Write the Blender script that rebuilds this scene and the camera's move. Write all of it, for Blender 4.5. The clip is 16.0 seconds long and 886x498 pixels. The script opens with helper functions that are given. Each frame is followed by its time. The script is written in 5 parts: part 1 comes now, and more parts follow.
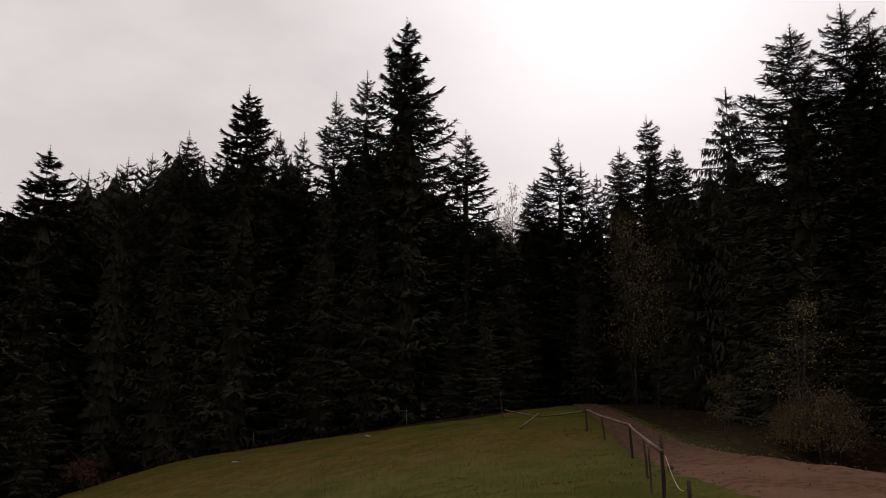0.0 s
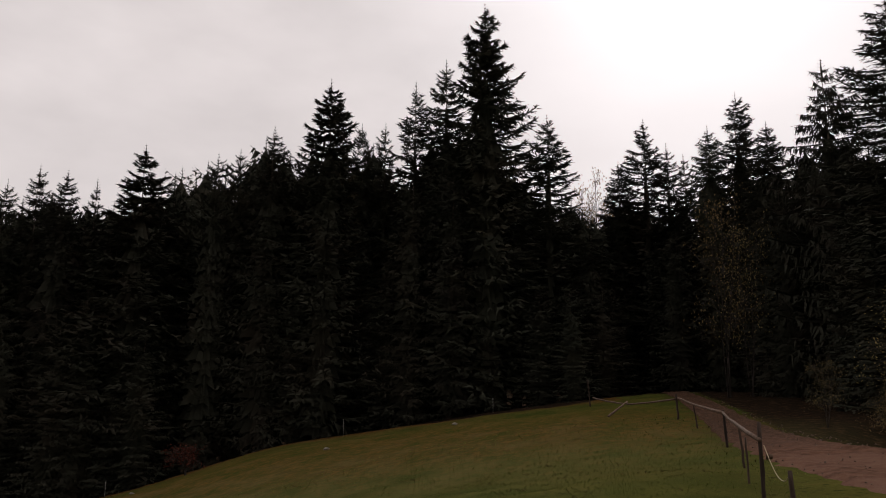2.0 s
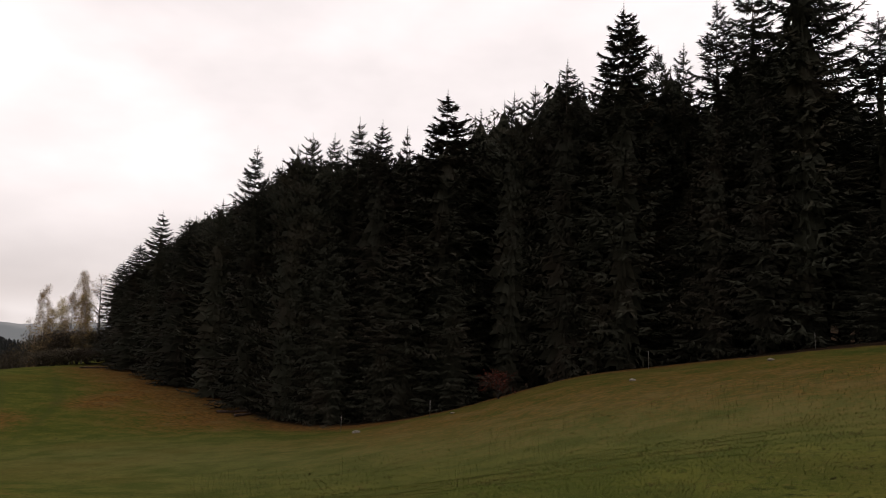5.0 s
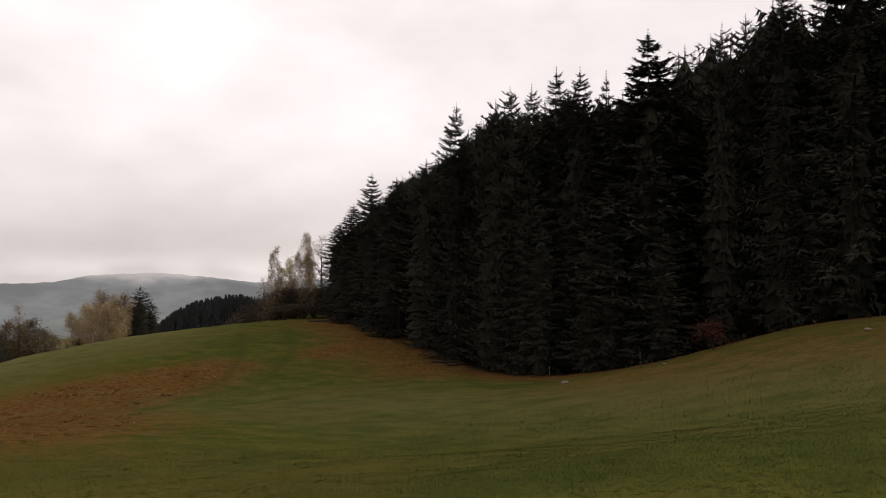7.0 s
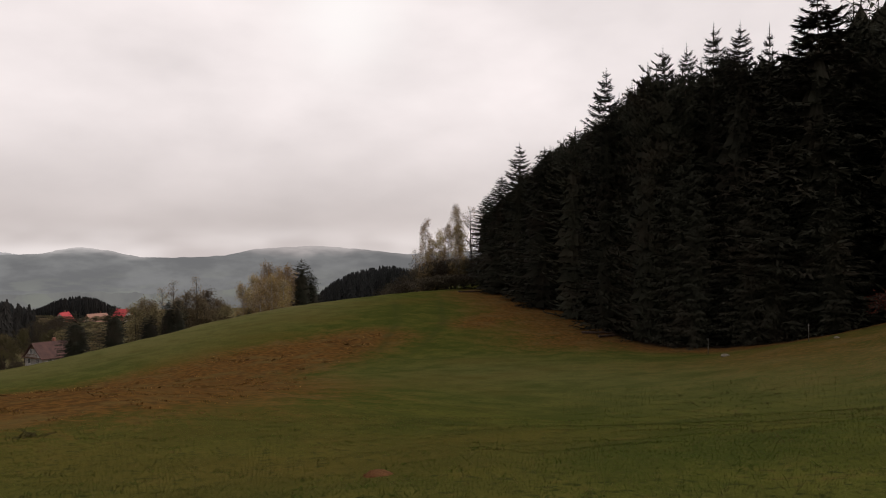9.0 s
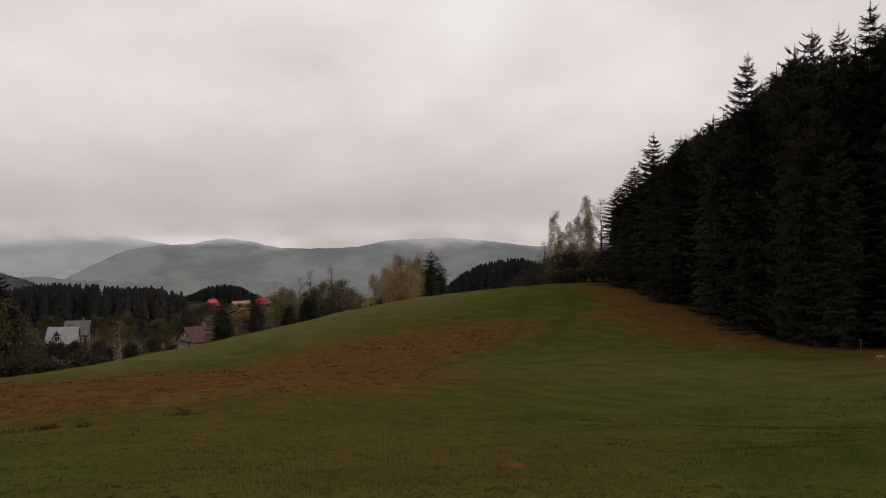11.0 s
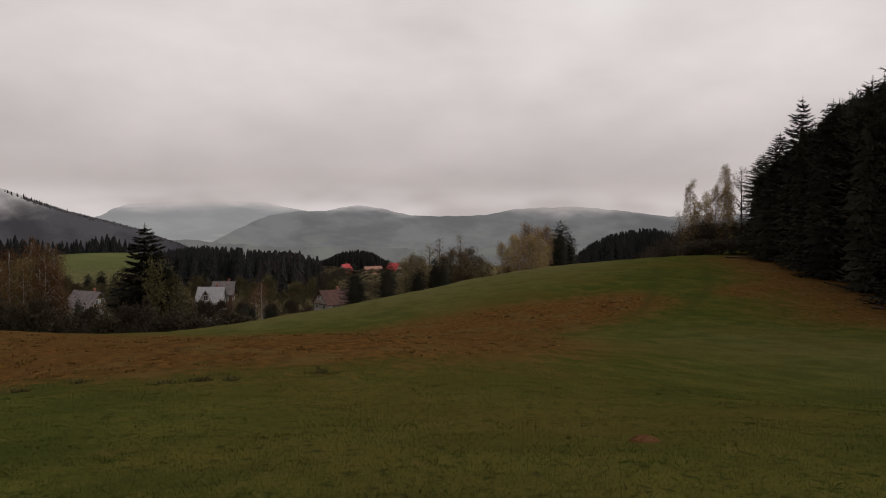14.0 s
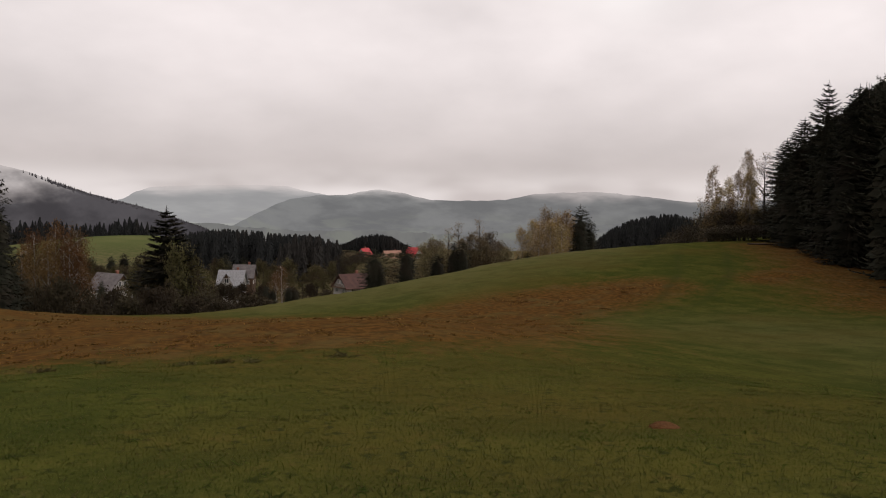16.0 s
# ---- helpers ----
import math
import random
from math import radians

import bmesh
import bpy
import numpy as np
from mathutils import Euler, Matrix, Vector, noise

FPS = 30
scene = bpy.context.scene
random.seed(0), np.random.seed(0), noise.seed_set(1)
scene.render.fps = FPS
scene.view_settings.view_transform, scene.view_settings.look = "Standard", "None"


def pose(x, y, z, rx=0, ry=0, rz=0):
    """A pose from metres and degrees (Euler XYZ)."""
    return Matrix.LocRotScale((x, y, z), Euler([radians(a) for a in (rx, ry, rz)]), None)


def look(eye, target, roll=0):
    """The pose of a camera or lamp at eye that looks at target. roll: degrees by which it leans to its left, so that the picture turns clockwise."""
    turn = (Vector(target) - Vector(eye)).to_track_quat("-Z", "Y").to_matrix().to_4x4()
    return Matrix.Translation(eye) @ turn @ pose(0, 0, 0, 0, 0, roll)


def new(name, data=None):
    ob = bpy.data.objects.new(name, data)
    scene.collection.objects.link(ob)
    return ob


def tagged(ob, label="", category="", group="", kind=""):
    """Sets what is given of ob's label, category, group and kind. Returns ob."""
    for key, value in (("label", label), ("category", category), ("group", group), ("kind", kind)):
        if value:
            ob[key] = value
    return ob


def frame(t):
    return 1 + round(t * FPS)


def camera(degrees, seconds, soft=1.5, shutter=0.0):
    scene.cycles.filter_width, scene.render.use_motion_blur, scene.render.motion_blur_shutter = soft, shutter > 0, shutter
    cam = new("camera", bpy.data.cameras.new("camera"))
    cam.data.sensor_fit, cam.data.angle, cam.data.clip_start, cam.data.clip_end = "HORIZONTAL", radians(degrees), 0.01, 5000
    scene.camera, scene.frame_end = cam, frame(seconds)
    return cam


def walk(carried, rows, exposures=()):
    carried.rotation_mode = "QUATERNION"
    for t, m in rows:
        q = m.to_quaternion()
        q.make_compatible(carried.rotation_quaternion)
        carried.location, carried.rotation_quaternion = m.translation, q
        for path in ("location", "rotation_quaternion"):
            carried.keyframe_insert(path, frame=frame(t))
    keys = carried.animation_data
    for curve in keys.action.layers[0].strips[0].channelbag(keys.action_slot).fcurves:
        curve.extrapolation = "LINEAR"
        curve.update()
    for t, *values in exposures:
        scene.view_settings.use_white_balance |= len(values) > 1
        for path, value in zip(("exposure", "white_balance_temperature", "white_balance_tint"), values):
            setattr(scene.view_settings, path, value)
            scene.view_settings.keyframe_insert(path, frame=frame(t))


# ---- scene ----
# ---------------------------------------------------------------- camera
cam = camera(59.2, 16.0, soft=1.0)
EYE = 1.65
ROWS = [
    (0.0, -0.001, 0.450, 102.50, -0.30, -0.00),
    (0.5, -0.004, 0.450, 102.39, -0.37, 0.37),
    (1.0, -0.014, 0.450, 102.22, -0.50, 1.61),
    (1.5, -0.028, 0.449, 101.84, -0.32, 3.48),
    (2.0, -0.049, 0.447, 101.60, -0.37, 6.16),
    (2.5, -0.074, 0.444, 101.22, -0.24, 9.40),
    (3.0, -0.102, 0.438, 100.66, -0.13, 13.13),
    (3.5, -0.127, 0.432, 99.46, -0.38, 16.39),
    (4.0, -0.159, 0.421, 98.88, -0.46, 20.63),
    (4.5, -0.185, 0.410, 97.42, -1.09, 24.20),
    (7.0, -0.305, 0.331, 92.50, -0.37, 42.58),
    (7.5, -0.324, 0.313, 91.56, -0.08, 45.97),
    (8.0, -0.336, 0.299, 90.45, -0.32, 48.28),
    (8.5, -0.347, 0.286, 90.73, 0.01, 50.48),
    (9.0, -0.362, 0.268, 90.33, 0.15, 53.46),
    (9.5, -0.376, 0.247, 90.25, 0.43, 56.77),
    (12.0, -0.412, 0.182, 89.58, -0.93, 66.19),
    (12.5, -0.418, 0.165, 89.72, -1.06, 68.43),
    (13.0, -0.424, 0.150, 89.46, -0.64, 70.47),
    (13.5, -0.427, 0.142, 88.73, -0.37, 71.68),
    (14.0, -0.429, 0.137, 87.36, -0.75, 72.26),
    (14.5, -0.430, 0.134, 86.26, -0.81, 72.75),
    (15.0, -0.430, 0.132, 86.38, -0.85, 73.02),
    (15.5, -0.431, 0.130, 85.91, -0.85, 73.32),
    (16.0, -0.432, 0.127, 86.21, -1.03, 73.69),
]
EXPOSURES = [(0.0, -0.37), (1.5, -0.35), (3.0, -0.14), (4.5, 0.16), (7.0, 0.1), (9.0, -0.08), (12.0, -0.39), (13.2, -0.43), (14.0, -0.40), (14.5, -0.17), (16.0, -0.1)]
walk(cam, [(t, pose(x, y, EYE, rx, ry, rz)) for t, x, y, rx, ry, rz in ROWS], EXPOSURES)

# ---------------------------------------------------------------- sky and sun
SUN_AZ, SUN_EL = -14.0, 33.0          # degrees to the left of +y, and above the horizon


def direction(az, el):
    a, e = radians(az), radians(el)
    return Vector((-math.sin(a) * math.cos(e), math.cos(a) * math.cos(e), math.sin(e)))


class Nodes:
    """Short writing for a node tree."""

    def __init__(self, tree):
        self.tree = tree
        tree.nodes.clear()

    def node(self, kind, props=None, **inputs):
        n = self.tree.nodes.new(kind)
        p = props or {}
        if "operation" in p:
            n.operation = p["operation"]
        if "use_clamp" in p:
            n.use_clamp = p["use_clamp"]
        if "interpolation_type" in p:
            n.interpolation_type = p["interpolation_type"]
        if "data_type" in p:
            n.data_type, n.blend_type = p["data_type"], p["blend_type"]
        if "attribute_name" in p:
            n.attribute_name = p["attribute_name"]
        if "sky_type" in p:
            n.sky_type, n.sun_disc = p["sky_type"], False
            n.sun_elevation, n.sun_rotation = p["sun_elevation"], p["sun_rotation"]
        for k, v in inputs.items():
            self.put(n.inputs[k.replace("_", " ")], v)
        return n

    def put(self, socket, v):
        if isinstance(v, bpy.types.NodeSocket):
            self.tree.links.new(v, socket)
        elif v is not None:
            if socket.type == "RGBA" and len(v) == 3:
                v = (*v, 1)
            socket.default_value = v

    def math(self, op, a, b=None, c=None, clamp=False):
        n = self.node("ShaderNodeMath", {"operation": op, "use_clamp": clamp})
        for s, v in zip(n.inputs, (a, b, c)):
            self.put(s, v)
        return n.outputs[0]

    def vec(self, op, a, b=None, out=0):
        n = self.node("ShaderNodeVectorMath", {"operation": op})
        self.put(n.inputs[0], a)
        if b is not None:
            self.put(n.inputs[1], b)
        return n.outputs[out]

    def noise(self, where, scale, detail=4.0, rough=0.55, out=0):
        n = self.node("ShaderNodeTexNoise", None, Scale=scale, Detail=detail, Roughness=rough)
        self.put(n.inputs["Vector"], where)
        return n.outputs[out]

    def ramp(self, v, lo, hi, to_lo=0.0, to_hi=1.0):
        n = self.node("ShaderNodeMapRange", {"interpolation_type": "SMOOTHSTEP"})
        for s, x in zip(n.inputs, (v, lo, hi, to_lo, to_hi)):
            self.put(s, x)
        return n.outputs[0]

    def mix(self, fac, a, b, blend="MIX"):
        n = self.node("ShaderNodeMix", {"data_type": "RGBA", "blend_type": blend})
        self.put(n.inputs[0], fac)
        self.put(n.inputs[6], a)
        self.put(n.inputs[7], b)
        return n.outputs[2]


world = bpy.data.worlds.new("overcast_sky")
scene.world = world
world.use_nodes = True
n = Nodes(world.node_tree)
d = n.node("ShaderNodeTexCoord").outputs["Generated"]
split = n.node("ShaderNodeSeparateXYZ", None, Vector=d)
zz = split.outputs[2]
# clouds lie on a plane overhead: divide by the height
up = n.math("ADD", n.math("MAXIMUM", zz, 0.0), 0.09)
flat = n.node("ShaderNodeCombineXYZ", None, X=n.math("DIVIDE", split.outputs[0], up),
              Y=n.math("DIVIDE", split.outputs[1], up), Z=0.0).outputs[0]
clouds = n.noise(n.vec("MULTIPLY", d, (1.0, 1.0, 2.2)), 5.5, 4.0, 0.5)
big = n.noise(flat, 0.16, 3.0, 0.5)
sky = n.node("ShaderNodeTexSky", {"sky_type": "NISHITA", "sun_elevation": radians(SUN_EL),
                                  "sun_rotation": radians(-SUN_AZ)}).outputs[0]
low = n.ramp(zz, -0.02, 0.22)
cover = n.mix(low, (0.615, 0.546, 0.532), (0.97, 0.882, 0.873))
shade = n.math("ADD", n.math("MULTIPLY", n.math("SUBTRACT", clouds, 0.5), 0.42),
               n.math("ADD", n.math("MULTIPLY", n.math("SUBTRACT", big, 0.5), 0.35), 1.0))
cover = n.mix(1.0, cover, n.node("ShaderNodeCombineColor", None, Red=shade, Green=shade, Blue=shade).outputs[0], "MULTIPLY")
# a closed sky is brightest overhead and dullest opposite the veiled sun
away = n.vec("DOT_PRODUCT", d, tuple(direction(SUN_AZ, 0.0)), 1)
dome = n.math("MULTIPLY", n.ramp(zz, 0.45, 0.95, 1.0, 1.4), n.ramp(away, -0.42, -0.95, 1.0, 0.35))
cover = n.mix(1.0, cover, n.node("ShaderNodeCombineColor", None, Red=dome, Green=dome, Blue=dome).outputs[0], "MULTIPLY")
# a lighter strip between the cloud base and the hills
gap = n.math("MULTIPLY", n.ramp(zz, 0.045, 0.002), n.ramp(n.noise(n.vec("MULTIPLY", d, (1.0, 1.0, 3.0)), 4.2, 3.0, 0.5), 0.32, 0.58))
cover = n.mix(n.math("MULTIPLY", gap, 0.9), cover, (0.96, 0.88, 0.865))
aim = n.vec("DOT_PRODUCT", d, tuple(direction(SUN_AZ, SUN_EL)), 1)
glow = n.math("POWER", n.math("MAXIMUM", aim, 0.0), 28.0)
aim2 = n.vec("DOT_PRODUCT", d, tuple(direction(60.5, 17.0)), 1)
glow2 = n.math("POWER", n.math("MAXIMUM", aim2, 0.0), 420.0)
cover = n.mix(glow, cover, (1.6, 1.5, 1.52))
cover = n.mix(n.math("MULTIPLY", glow2, 0.75), cover, (1.15, 1.1, 1.08))
veil = n.node("ShaderNodeBackground", None, Color=cover, Strength=1.0)
blue = n.node("ShaderNodeBackground", None, Color=sky, Strength=0.05)
both = n.node("ShaderNodeMixShader", None, Fac=0.94)
n.put(both.inputs[1], blue.outputs[0])
n.put(both.inputs[2], veil.outputs[0])
n.node("ShaderNodeOutputWorld", None, Surface=both.outputs[0])

sun = new("sun", bpy.data.lights.new("sun", "SUN"))
sun.data.energy, sun.data.angle, sun.data.color = 0.6, radians(25), (1.0, 0.95, 0.9)
sun.matrix_world = look(direction(SUN_AZ, SUN_EL) * 100, (0, 0, 0))

# ---------------------------------------------------------------- materials
def material(name):
    m = bpy.data.materials.new(name)
    m.use_nodes = True
    return m, Nodes(m.node_tree)


def finish(n, colour, rough=0.8, bump=None, strength=0.4, distance=0.02, metal=0.0, spec=0.3, sheen=0.0):
    b = n.node("ShaderNodeBsdfPrincipled", None, Base_Color=colour, Roughness=rough, Metallic=metal)
    b.inputs["Specular IOR Level"].default_value = spec
    b.inputs["Sheen Weight"].default_value = sheen
    b.inputs["Sheen Tint"].default_value = (0.9, 1.0, 0.75, 1)
    if bump is not None:
        bn = n.node("ShaderNodeBump", None, Strength=strength, Distance=distance, Height=bump)
        n.put(b.inputs["Normal"], bn.outputs[0])
    n.node("ShaderNodeOutputMaterial", None, Surface=b.outputs[0])


def leafy(name, a, b, c, rough=0.7, lit=0.0, scale=0.25):
    """Foliage: colour varies leaf by leaf, tree by tree and in soft patches."""
    m, n = material(name)
    geo = n.node("ShaderNodeNewGeometry")
    tree = n.node("ShaderNodeObjectInfo")
    patch = n.noise(geo.outputs["Position"], scale, 2.0)
    col = n.mix(geo.outputs["Random Per Island"], a, b)
    col = n.mix(n.ramp(patch, 0.45, 0.7), col, c)
    hue = n.node("ShaderNodeHueSaturation", None, Color=col, Saturation=1.0)
    n.put(hue.inputs["Value"], n.math("ADD", n.math("MULTIPLY", tree.outputs["Random"], 0.55), 0.72))
    n.put(hue.inputs["Hue"], n.math("ADD", n.math("MULTIPLY", tree.outputs["Random"], 0.03), 0.485))
    p = n.node("ShaderNodeBsdfPrincipled", None, Base_Color=hue.outputs[0], Roughness=rough)
    p.inputs["Specular IOR Level"].default_value = 0.03
    out = p.outputs[0]
    if lit:
        t = n.node("ShaderNodeBsdfTranslucent", None, Color=hue.outputs[0])
        mix = n.node("ShaderNodeMixShader", None, Fac=lit)
        n.put(mix.inputs[1], out)
        n.put(mix.inputs[2], t.outputs[0])
        out = mix.outputs[0]
    n.node("ShaderNodeOutputMaterial", None, Surface=out)
    return m


NEEDLES = leafy("spruce_needles", (0.027, 0.028, 0.020), (0.041, 0.041, 0.029), (0.044, 0.038, 0.027))
NEEDLES_BROWN = leafy("browned_needles", (0.040, 0.034, 0.021), (0.060, 0.049, 0.028), (0.053, 0.039, 0.023))
# paled to mauve-grey: haze in front of the crest is put into the colour
HAZED_NEEDLES = leafy("haze_tinted_needles", (0.060, 0.056, 0.059), (0.072, 0.067, 0.071), (0.078, 0.073, 0.077), scale=0.008)
FAR_NEEDLES = leafy("far_needles", (0.018, 0.019, 0.019), (0.023, 0.024, 0.023), (0.027, 0.025, 0.023), scale=0.02)
BIRCH_LEAVES = leafy("yellowing_birch_leaves", (0.27, 0.175, 0.060), (0.33, 0.235, 0.105), (0.20, 0.145, 0.072), lit=0.35)
LARCH_LEAVES = leafy("orange_larch_needles", (0.120, 0.066, 0.028), (0.155, 0.092, 0.042), (0.090, 0.062, 0.034), lit=0.3)
# olive leaves, lightened to carry the haze over the village
OLIVE_LEAVES = leafy("olive_leaves", (0.066, 0.060, 0.028), (0.105, 0.090, 0.042), (0.078, 0.060, 0.038), lit=0.3)
BROWN_LEAVES = leafy("withered_brown_leaves", (0.038, 0.031, 0.020), (0.060, 0.047, 0.030), (0.048, 0.039, 0.028), lit=0.2)
TAN_LEAVES = leafy("olive_tan_leaves", (0.135, 0.105, 0.056), (0.185, 0.150, 0.084), (0.11, 0.085, 0.050), lit=0.35)
STRAW_LEAVES = leafy("straw_coloured_leaves", (0.22, 0.140, 0.056), (0.29, 0.200, 0.092), (0.17, 0.112, 0.056), lit=0.35)
BUSH_LEAVES = leafy("bush_leaves", (0.11, 0.084, 0.036), (0.27, 0.205, 0.095), (0.08, 0.06, 0.027), lit=0.3, scale=1.2)
RED_LEAVES = leafy("reddish_leaves", (0.085, 0.026, 0.016), (0.12, 0.042, 0.024), (0.07, 0.04, 0.018), lit=0.25)
GRASS = leafy("grass_blades", (0.072, 0.094, 0.019), (0.128, 0.148, 0.036), (0.128, 0.122, 0.037), lit=0.5, scale=0.5)
DRY_GRASS = leafy("dry_grass", (0.170, 0.080, 0.030), (0.34, 0.185, 0.068), (0.23, 0.125, 0.042), lit=0.5, scale=0.4)
DARK_GRASS = leafy("rank_dark_grass", (0.076, 0.086, 0.021), (0.130, 0.140, 0.036), (0.096, 0.098, 0.026), lit=0.5, scale=0.8)
PALE_GRASS = leafy("bleached_grass", (0.115, 0.103, 0.042), (0.175, 0.150, 0.064), (0.095, 0.082, 0.032), lit=0.5, scale=0.6)


def surface(name, a, b, scale, rough=0.85, bump=0.5, depth=0.01, stretch=(1, 1, 1), spec=0.3, fine=8.0):
    """A solid stuff with grain at two scales, in object space."""
    m, n = material(name)
    at = n.vec("MULTIPLY", n.node("ShaderNodeTexCoord").outputs["Object"], stretch)
    big, small = n.noise(at, scale, 3.0), n.noise(at, scale * fine, 5.0, 0.65)
    f = n.math("ADD", n.math("MULTIPLY", big, 0.6), n.math("MULTIPLY", small, 0.4))
    col = n.mix(n.ramp(f, 0.36, 0.64), a, b)
    rnd = n.node("ShaderNodeObjectInfo").outputs["Random"]
    hue = n.node("ShaderNodeHueSaturation", None, Color=col)
    n.put(hue.inputs["Value"], n.math("ADD", n.math("MULTIPLY", rnd, 0.3), 0.85))
    finish(n, hue.outputs[0], rough, small, bump, depth, spec=spec)
    return m


BARK = surface("spruce_bark", (0.045, 0.032, 0.024), (0.10, 0.075, 0.055), 3.0, stretch=(1, 1, 0.3))
BIRCH_BARK = surface("birch_bark", (0.16, 0.14, 0.12), (0.52, 0.49, 0.45), 1.6, stretch=(0.6, 0.6, 2.5))
TWIG = surface("bare_twigs", (0.020, 0.015, 0.012), (0.046, 0.036, 0.029), 4.0)
OLD_WOOD = surface("weathered_wood", (0.020, 0.012, 0.008), (0.062, 0.039, 0.027), 5.0, stretch=(1, 1, 0.15), depth=0.006)
PALE_WOOD = surface("peeled_wood", (0.060, 0.037, 0.025), (0.15, 0.098, 0.070), 5.0, stretch=(1, 1, 0.15), depth=0.006)
CORD = surface("pale_cord", (0.26, 0.21, 0.13), (0.36, 0.30, 0.20), 20.0)
PLASTIC = surface("grey_pole", (0.13, 0.12, 0.105), (0.21, 0.195, 0.17), 9.0, rough=0.5)
GRAVEL = surface("track_stones", (0.055, 0.034, 0.024), (0.13, 0.085, 0.062), 9.0)
STONE = surface("pale_stone", (0.11, 0.095, 0.07), (0.21, 0.185, 0.145), 4.0, depth=0.03)
SOIL = surface("molehill_soil", (0.095, 0.043, 0.018), (0.165, 0.080, 0.034), 9.0, bump=1.0, depth=0.04, spec=0.02)
PLASTER = surface("white_plaster", (0.30, 0.285, 0.27), (0.44, 0.425, 0.40), 0.5, depth=0.004)
CREAM = surface("cream_plaster", (0.42, 0.36, 0.27), (0.55, 0.48, 0.37), 0.5, depth=0.004)
DARK_WOOD = surface("dark_boards", (0.06, 0.035, 0.02), (0.13, 0.08, 0.05), 2.0, stretch=(1, 1, 0.2))
GREY_ROOF = surface("grey_roof", (0.085, 0.075, 0.074), (0.14, 0.125, 0.122), 0.8)
PALE_ROOF = surface("pale_metal_roof", (0.19, 0.19, 0.195), (0.30, 0.30, 0.305), 2.5, rough=0.5)
BROWN_ROOF = surface("brown_roof", (0.050, 0.026, 0.022), (0.085, 0.042, 0.034), 0.8)
RED_ROOF = surface("red_roof", (0.30, 0.034, 0.040), (0.40, 0.055, 0.058), 0.6)
ORANGE_ROOF = surface("orange_roof", (0.30, 0.16, 0.115), (0.38, 0.21, 0.155), 0.6)
BRICK = surface("red_brick", (0.20, 0.08, 0.055), (0.30, 0.13, 0.09), 1.0)
GLASS = material("window_glass")[0]
finish(Nodes(GLASS.node_tree), (0.03, 0.035, 0.04), 0.08, spec=0.6)
FRAME = surface("window_frame", (0.55, 0.54, 0.52), (0.68, 0.67, 0.65), 2.0)


